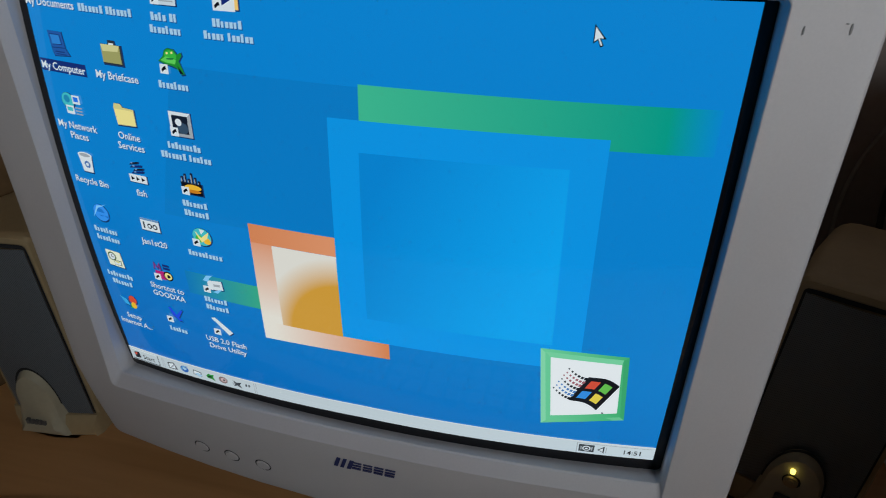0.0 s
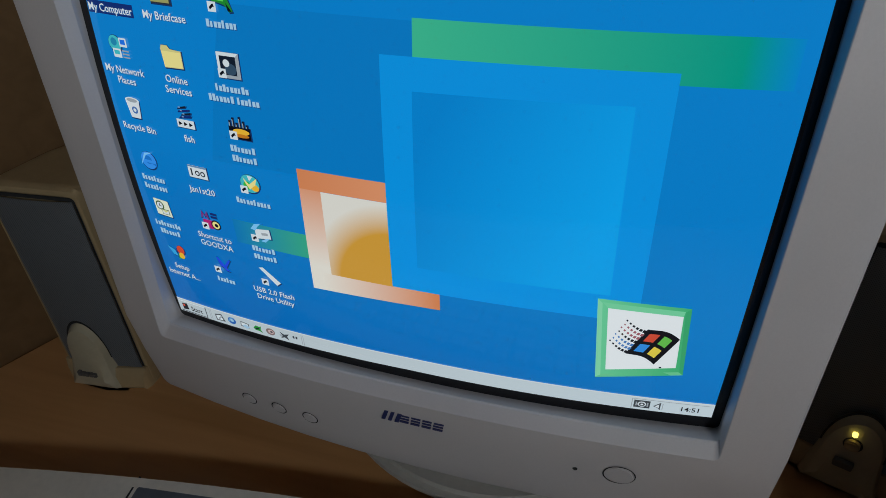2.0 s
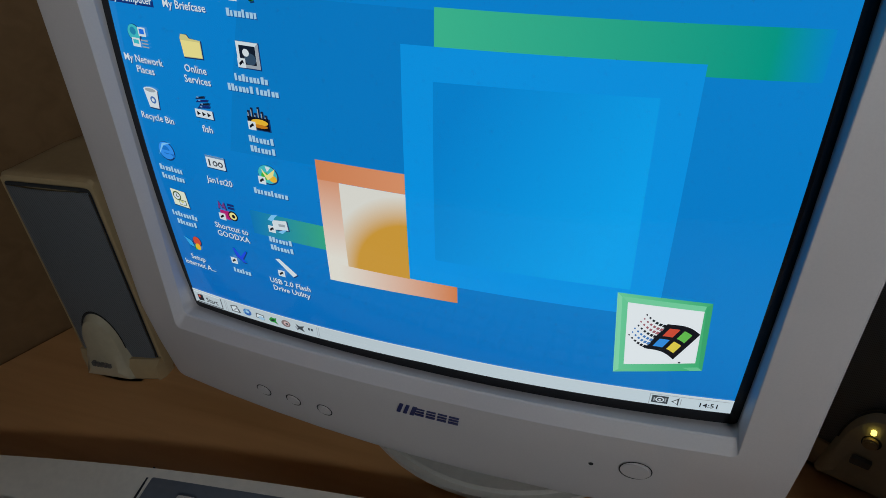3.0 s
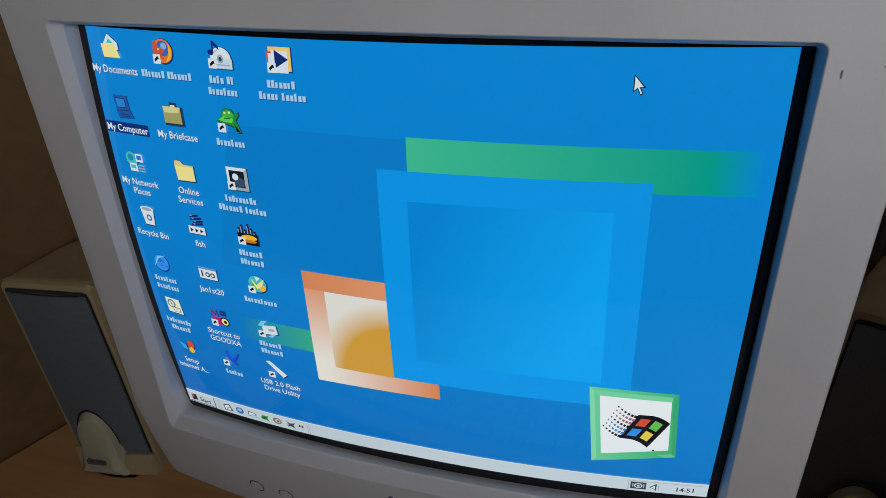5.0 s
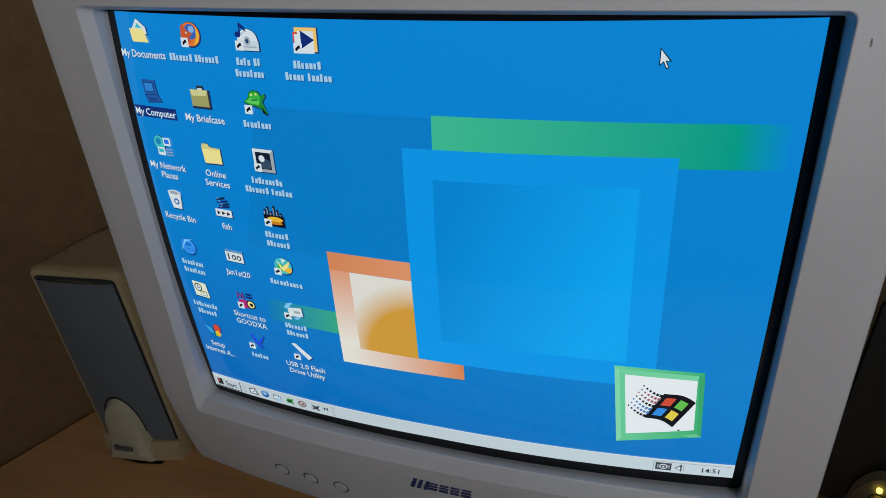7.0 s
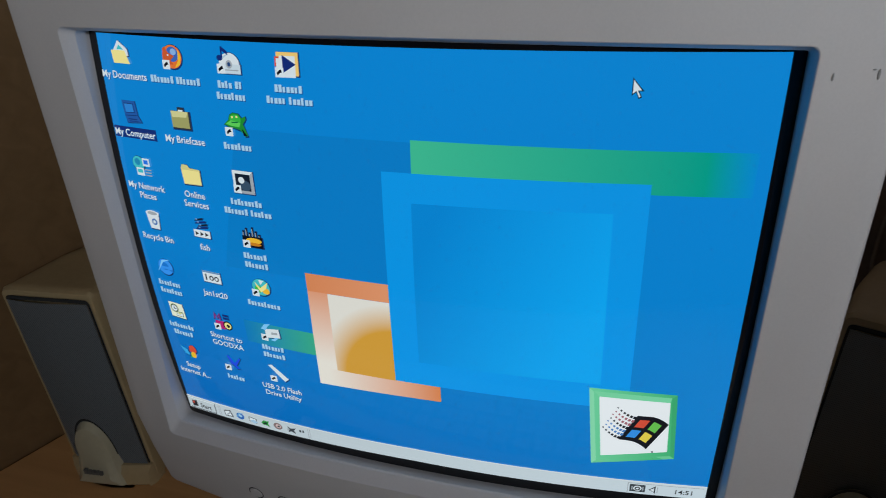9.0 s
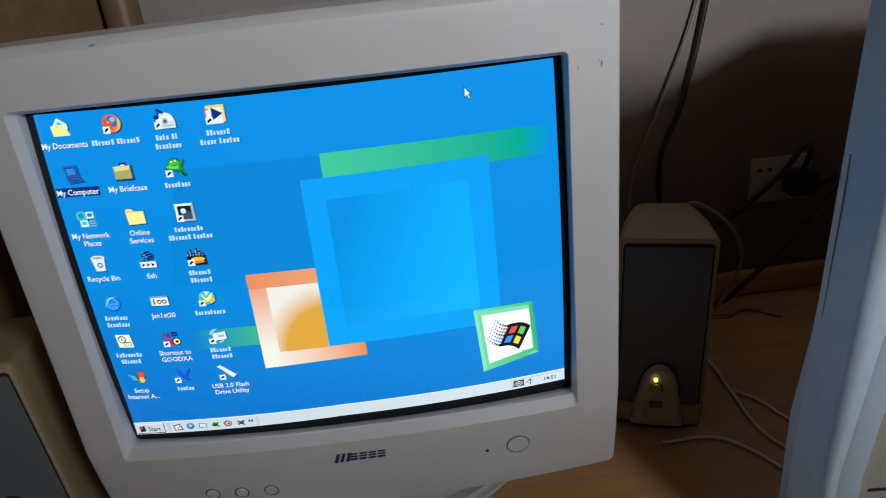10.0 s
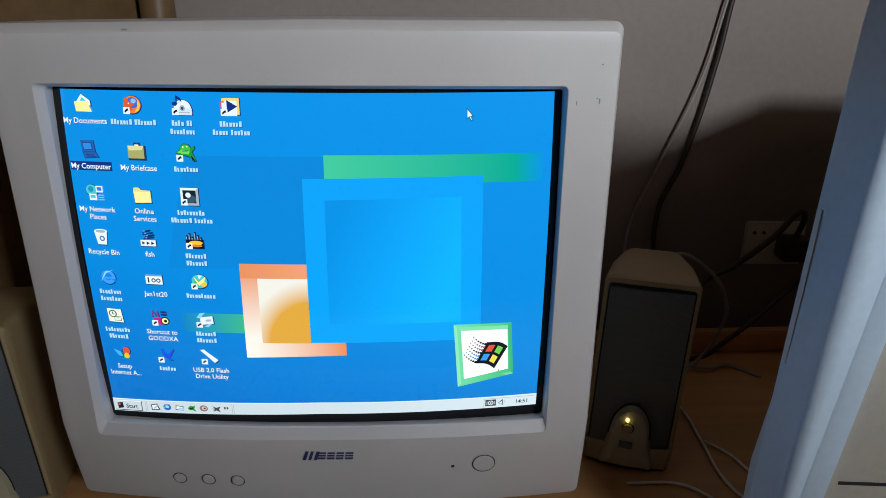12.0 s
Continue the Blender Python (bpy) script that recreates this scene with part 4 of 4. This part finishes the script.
def speaker(m, label, right):
    root = thing("loudspeaker", m, label, "speaker", group="pair of desk loudspeakers")
    w, h, d = 0.038, 0.186, 0.118
    rings = []
    prof = ((0.118, 0.72, h - 0.016, 0.004, 0.014), (0.112, 0.77, h - 0.012, 0.003, 0.013), (0.06, 0.93, h - 0.005, 0.002, 0.009), (0.010, 1.0, h - 0.001, 0.001, 0.006), (0.003, 1.0, h, 0.0, 0.005), (0.0, 0.975, h - 0.0015, 0.001, 0.005), (-0.0005, 0.91, h - 0.0055, 0.005, 0.005), (0.0030, 0.88, h - 0.0075, 0.007, 0.005))
    for y, k, top, low, r in prof:
        rings.append([(x, y, z) for x, z in round_rect(-w * k, w * k, low, top, r, 6, 4)])
    part("cabinet", loft(rings, True, True), CREAM, root, "cream plastic case")
    # grille: gently bowed sheet
    gr = []
    nx, nz = 10, 14
    b = bmesh.new()
    x0, x1, z0, z1 = -w * 0.87, w * 0.87, 0.018, h - 0.0085
    for j in range(nz + 1):
        row = []
        for i in range(nx + 1):
            x, z = x0 + (x1 - x0) * i / nx, z0 + (z1 - z0) * j / nz
            row.append(b.verts.new((x, -0.0012 - 0.003 * (1 - (x / w) ** 2), z)))
        gr.append(row)
    for a, c in zip(gr, gr[1:]):
        for i in range(nx):
            b.faces.new((a[i], a[i + 1], c[i + 1], c[i]))
    bmesh.ops.solidify(b, geom=b.faces[:], thickness=0.0025)
    part("grille", b, GRILLE, root, "grey perforated metal grille")
    # dark joint round the grille
    rim = [[(x, -0.0008, z) for x, z in round_rect(-w * k, w * k, 0.016, top, 0.003, 6, 3)] for k, top in ((0.865, h - 0.009), (0.905, h - 0.0058))]
    part("grille_gap", loft(rim, False, False), GAP, root)
    # foot lip and tongue-shaped panel
    rings = []
    for y, hw, z1 in ((0.008, 0.0375, 0.020), (-0.003, 0.0365, 0.020), (-0.007, 0.034, 0.014), (-0.008, 0.033, 0.003), (-0.006, 0.033, 0.0)):
        rings.append([(-hw, y, 0.0), (-hw * 0.5, y - 0.004, 0.0), (0, y - 0.006, 0.0), (hw * 0.5, y - 0.004, 0.0), (hw, y, 0.0), (hw, y, z1), (hw * 0.5, y - 0.003, z1), (0, y - 0.005, z1), (-hw * 0.5, y - 0.003, z1), (-hw, y, z1)])
    part("foot", loft(rings), CREAM, root)
    outline = []
    for i in range(25):
        a = math.pi * i / 24
        outline.append((0.0165 * math.cos(a), 0.030 + 0.032 * math.sin(a)))
    outline += [(-0.0195, 0.012), (-0.021, 0.003), (0.021, 0.003), (0.0195, 0.012)]
    ctr = (0.0, 0.028)
    sx, sy, sz = (-0.0002, -0.004, 0.002) if right else (-0.0070, 0.0, 0.0)
    rings = []
    for k, y in ((1.06, -0.002), (1.0, -0.0065), (0.93, -0.0095), (0.6, -0.0118)):
        rings.append([(sx + ctr[0] + (x - ctr[0]) * k, sy + y - 0.006 * max(0, (0.03 - z) / 0.03), sz + ctr[1] + (z - ctr[1]) * k) for x, z in outline])
    tongue = part("control_panel", loft(rings), TONGUE_PLASTIC, root, "cream tongue-shaped panel")
    rings = [[(sx + ctr[0] + (x - ctr[0]) * k, sy - 0.0046, sz + ctr[1] + (z - ctr[1]) * k + (0.001 if z > 0.03 else 0)) for x, z in outline[:25]] for k in (1.02, 1.09)]
    part("panel_gap", loft(rings, False, False, close=False), GAP, tongue)
    if right:
        part("power_light", cyl(0.0015, 0.004, Matrix.Translation((sx + -0.0032, sy + -0.0122, sz + 0.0520)) @ FACE, 20, 0.0008), LED, tongue, "glowing yellow light")
        part("knob", cyl(0.0042, 0.006, Matrix.Translation((sx + -0.0022, sy + -0.0128, sz + 0.0440)) @ FACE, 24, 0.001), CREAM, tongue)
        part("knob_gap", cyl(0.0052, 0.002, Matrix.Translation((sx + -0.0018, sy + -0.0116, sz + 0.0434)) @ FACE, 24), GAP, tongue)
        part("headphone_jack", box(sx - 0.0075, sx + 0.0035, sy - 0.0168, sy - 0.0125, sz + 0.0245, sz + 0.0300, 0.001), GREY_PRINT, tongue, "dark socket slot")
    else:
        bm = bmesh.new()
        for k in range(5):
            box(sx - 0.0085 + 0.0034 * k, sx - 0.0085 + 0.0034 * k + 0.0026, -0.0178, -0.0150, 0.0175, 0.0205 + (0.0012 if k == 0 else 0), bm=bm)
        part("maker_mark", bm, GREY_PRINT, tongue, "small dark printed mark")
    # the case leans a little towards the monitor at its foot
    slant = Matrix.Identity(4)
    slant[0][2], slant[0][3] = (0.035, -0.035 * 0.18) if right else (-0.055, 0.055 * 0.12)
    for ob in root.children_recursive:
        ob.data.transform(slant)
    return root


speaker(pose(-0.2965, 0.0455, desk_z(-0.27), 0, 0, 7) @ Matrix.Diagonal((1.0, 1.0, 0.990, 1.0)), "cream plastic speaker with a grey grille, beside the tube monitor", False)
speaker(pose(0.2730, 0.104, desk_z(0.30), 0, 0, -17) @ Matrix.Diagonal((1.08, 1.0, 1.015, 1.0)), "cream plastic speaker with a grey grille and a lit yellow light", True)

# ---- keyboard ----
kb = thing("keyboard", pose(-0.058, -0.026, desk_z(-0.06) + 0.0005, 0, -1.5, 7.3), "cream plastic keyboard with a grey button panel, on the desk", "keyboard")
KW0, KW1, KD = -0.262, 0.215, -0.185


def kb_back(x):
    return -0.012 * ((x + 0.02) / 0.24) ** 2


rings = []
N = 24
for f, z, in ((1.0, 0.0), (1.0, 0.020), (0.985, 0.026)):
    pts = []
    for i in range(N + 1):
        x = KW0 + (KW1 - KW0) * i / N
        pts.append((x * f - 0.02 * (1 - f), kb_back(x) - (1 - f) * 0.25, z))
    for i in range(N, -1, -1):
        x = KW0 + (KW1 - KW0) * i / N
        pts.append((x * f - 0.02 * (1 - f), KD + (1 - f) * 0.25 + kb_back(x) * 0.5, z * 0.62))
    rings.append(pts)
part("case", loft(rings), KEY_PLASTIC, kb)
part("button_panel", box(-0.124, 0.19, -0.052, -0.0125, 0.0215, 0.0262, 0.0015), KEY_GREY, kb, "dark grey raised button panel")
part("case_seam", box(-0.1275, -0.1262, -0.06, -0.005, 0.0230, 0.0258), GAP, kb)
for x in (-0.098, -0.072, -0.02, 0.01, 0.06, 0.09):
    part("media_button", box(x, x + 0.013, -0.036, -0.024, 0.0255, 0.0290, 0.0015), KEY_PLASTIC, kb)
for r, (y, z) in enumerate(((-0.048, 0.0225), (-0.082, 0.021), (-0.101, 0.020), (-0.120, 0.019), (-0.139, 0.018))):
    for k in range(22):
        x = -0.252 + 0.0192 * k
        if r == 0 and (k in (1, 6) or -0.13 < x < 0.2):
            continue
        if x + 0.017 > 0.2:
            continue
        part("key", box(x, x + 0.0165, y - 0.016, y, z - 0.004, z + 0.007, 0.002, 1), KEY_PLASTIC, kb)

# ---- computer tower ----
TX, TY = 0.2905, -0.078
TH = 0.425
tower = thing("computer_tower", pose(TX, TY, desk_z(0.29), 0, 0, -3), "pale blue grey plastic computer tower with a rounded front", "computer")


def tower_edges(z):
    """The front's rounded part and its bevel lean to the right as they rise."""
    return 0.0112 * (z / TH) ** 1.5, 0.012 + 0.118 * max(0.0, z - 0.115)


def tower_slice(z, k):
    x0, x1 = tower_edges(z)
    f = x1 - x0
    arc = [(x0 + f * (0.02 + 0.26 * i / 6), -0.026 * i / 6) for i in range(6)]
    arc += [(x0 + f * (0.28 + 0.40 * (1 - math.cos(radians(10 * i)))), -0.026 - 0.008 * math.sin(radians(10 * i))) for i in range(10)]
    arc += [(x0 + f * (0.68 + 0.32 * i / 3), -0.034) for i in range(1, 4)]
    return [(0.03 + (x - 0.03) * k, y * k, z) for x, y in arc + [(x1, 0.03), (x0 + 0.017, 0.026)]]


levels = ((0.008, 0.985), (0.014, 1.0), (0.06, 1.0), (0.12, 1.0), (0.18, 1.0), (0.25, 1.0), (0.32, 1.0), (TH - 0.016, 1.0), (TH - 0.005, 0.98), (TH, 0.93))
part("front_panel", loft([tower_slice(z, k) for z, k in levels]), TOWER, tower, "smooth rounded pale plastic front")
rows = []
for z in (0.010, 0.06, 0.12, 0.18, 0.25, 0.32, TH - 0.010):
    x = tower_edges(z)[1]
    rows.append([(x + 0.0002, -0.0338, z), (x + 0.0012, -0.0346, z), (x + 0.0120, -0.0368, z), (x + 0.0130, -0.0350, z), (x + 0.0130, 0.03, z), (x + 0.0002, 0.03, z)])
part("front_bevel", loft(rows), TOWER, tower, "flat pale edge strip")
rows = []
for z in (0.012, 0.06, 0.12, 0.18, 0.25, 0.32, TH - 0.008):
    x = tower_edges(z)[1] + 0.0134
    rows.append([(x, -0.0315, z), (x + 0.003, -0.0325, z), (0.187, -0.0325, z), (0.190, -0.0295, z), (0.190, 0.03, z), (x, 0.03, z)])
# the highlight along the left edge, modelled as a lens-shaped white sliver
bm = loft([[(tower_edges(z)[0] + 0.0006 - w, -0.0012 - w, z), (tower_edges(z)[0] + 0.0010, -0.0045 - w, z), (tower_edges(z)[0] + 0.0026, -0.0045, z), (tower_edges(z)[0] + 0.0022, -0.0010, z)] for z, w in ((0.215, 0.0), (0.235, 0.0005), (0.265, 0.0007), (0.295, 0.0005), (0.312, 0.0))])
part("edge_gleam", bm, FRAME_GLEAM_WHITE, tower, "thin white strip standing in for a gleam on the rounded edge")
drive = part("drive_panel", loft(rows), TOWER_BEIGE, tower, "beige drive panel")
for z in (0.06, 0.105, 0.150):
    x = tower_edges(z)[1] + 0.020
    part("drive_slot", box(x, 0.183, -0.0330, -0.030, z, z + 0.0022), GAP, drive)
# slanted side and low top are invented, to place the shadow on the wall
bm = slab([(0.052, 0.031), (0.380, 0.031), (0.380, 0.31), (0.212, 0.31)], 0.008, TH - 0.062)
bmesh.ops.bevel(bm, geom=bm.edges[:], offset=0.004, segments=2, affect="EDGES")
part("case", bm, TOWER_BEIGE, tower, "painted metal case, its hidden outline shaped to shade the wall")
for x in (0.23, 0.35):
    for y in (0.07, 0.28):
        part("rubber_foot", cyl(0.012, 0.009, Matrix.Translation((x, y, 0.0045)), 20), GAP, tower)

# ---- socket and cables ----
sock = thing("wall_socket", pose(0.508, Y_BACK, 0.882), "pale plastic wall socket plate with plugs", "socket")
part("plate", box(-0.026, 0.050, -0.009, 0.0, -0.032, 0.026, 0.003), SOCKET, sock)
part("plug", box(0.012, 0.045, -0.04, -0.0085, -0.018, 0.012, 0.005), DARK_CABLE, sock)
for x in (-0.016, -0.004):
    part("socket_hole", cyl(0.0022, 0.002, Matrix.Translation((x, -0.0092, 0.012)) @ FACE, 12), GAP, sock)
cable("hanging_cable", [(0.46, 0.390, 1.60), (0.432, 0.390, 1.28), (0.414, 0.391, 1.17), (0.398, 0.391, 1.09), (0.360, 0.392, 0.985), (0.330, 0.392, 0.90), (0.325, 0.37, 0.80)], 0.0017, GREY_CABLE, label="thin white cable hanging on the wall", category="cable")
cable("hanging_cable", [(0.462, 0.393, 1.60), (0.436, 0.393, 1.28), (0.421, 0.394, 1.17), (0.414, 0.394, 1.11), (0.388, 0.394, 0.985), (0.365, 0.394, 0.92), (0.37, 0.375, 0.80)], 0.0031, DARK_CABLE, label="dark brown cable hanging on the wall", category="cable")
cable("plug_lead", [(0.530, 0.365, 0.885), (0.517, 0.335, 0.940), (0.487, 0.330, 0.910), (0.445, 0.330, 0.873), (0.405, 0.325, 0.850), (0.37, 0.29, 0.79), (0.35, 0.26, 0.7665)], 0.0036, DARK_CABLE, label="black mains lead drooping to the desk", category="cable")
cable("plug_lead", [(0.545, 0.365, 0.872), (0.55, 0.32, 0.90), (0.52, 0.30, 0.88), (0.47, 0.29, 0.83), (0.43, 0.28, 0.80), (0.40, 0.285, 0.772), (0.36, 0.30, 0.7670)], 0.0030, DARK_CABLE, label="black mains lead drooping to the desk", category="cable")
cable("speaker_lead", [(0.318, 0.222, 0.86), (0.336, 0.24, 0.920), (0.374, 0.24, 0.906), (0.402, 0.24, 0.863), (0.401, 0.24, 0.838), (0.385, 0.25, 0.79), (0.36, 0.25, 0.7660)], 0.0021, GREY_CABLE, label="grey speaker lead curling behind the speaker", category="cable")
DZ = desk_z(0.35) + 0.0025
cable("desk_cable", [(0.322, 0.235, DZ), (0.346, 0.191, DZ), (0.349, 0.131, DZ), (0.350, 0.071, DZ), (0.359, 0.046, DZ), (0.39, 0.015, DZ + 0.001)], 0.0015, WHITE_CABLE, label="thin white cable lying on the desk", category="cable")
cable("desk_cable", [(0.351, 0.128, DZ + 0.001), (0.368, 0.110, DZ), (0.378, 0.085, DZ), (0.40, 0.05, DZ)], 0.0014, WHITE_CABLE, label="thin white cable lying on the desk", category="cable")
cable("desk_cable", [(0.26, 0.07, DZ - 0.0025), (0.310, 0.066, DZ - 0.0012), (0.328, 0.049, DZ - 0.0006), (0.345, 0.02, DZ)], 0.0014, WHITE_CABLE, label="thin white cable lying on the desk", category="cable")
cable("desk_cable", [(0.37, 0.285, DZ + 0.001), (0.40, 0.265, DZ + 0.004), (0.43, 0.275, DZ + 0.002), (0.46, 0.25, DZ + 0.002)], 0.0022, GREY_CABLE, label="dull grey cable lying at the back of the desk", category="cable")
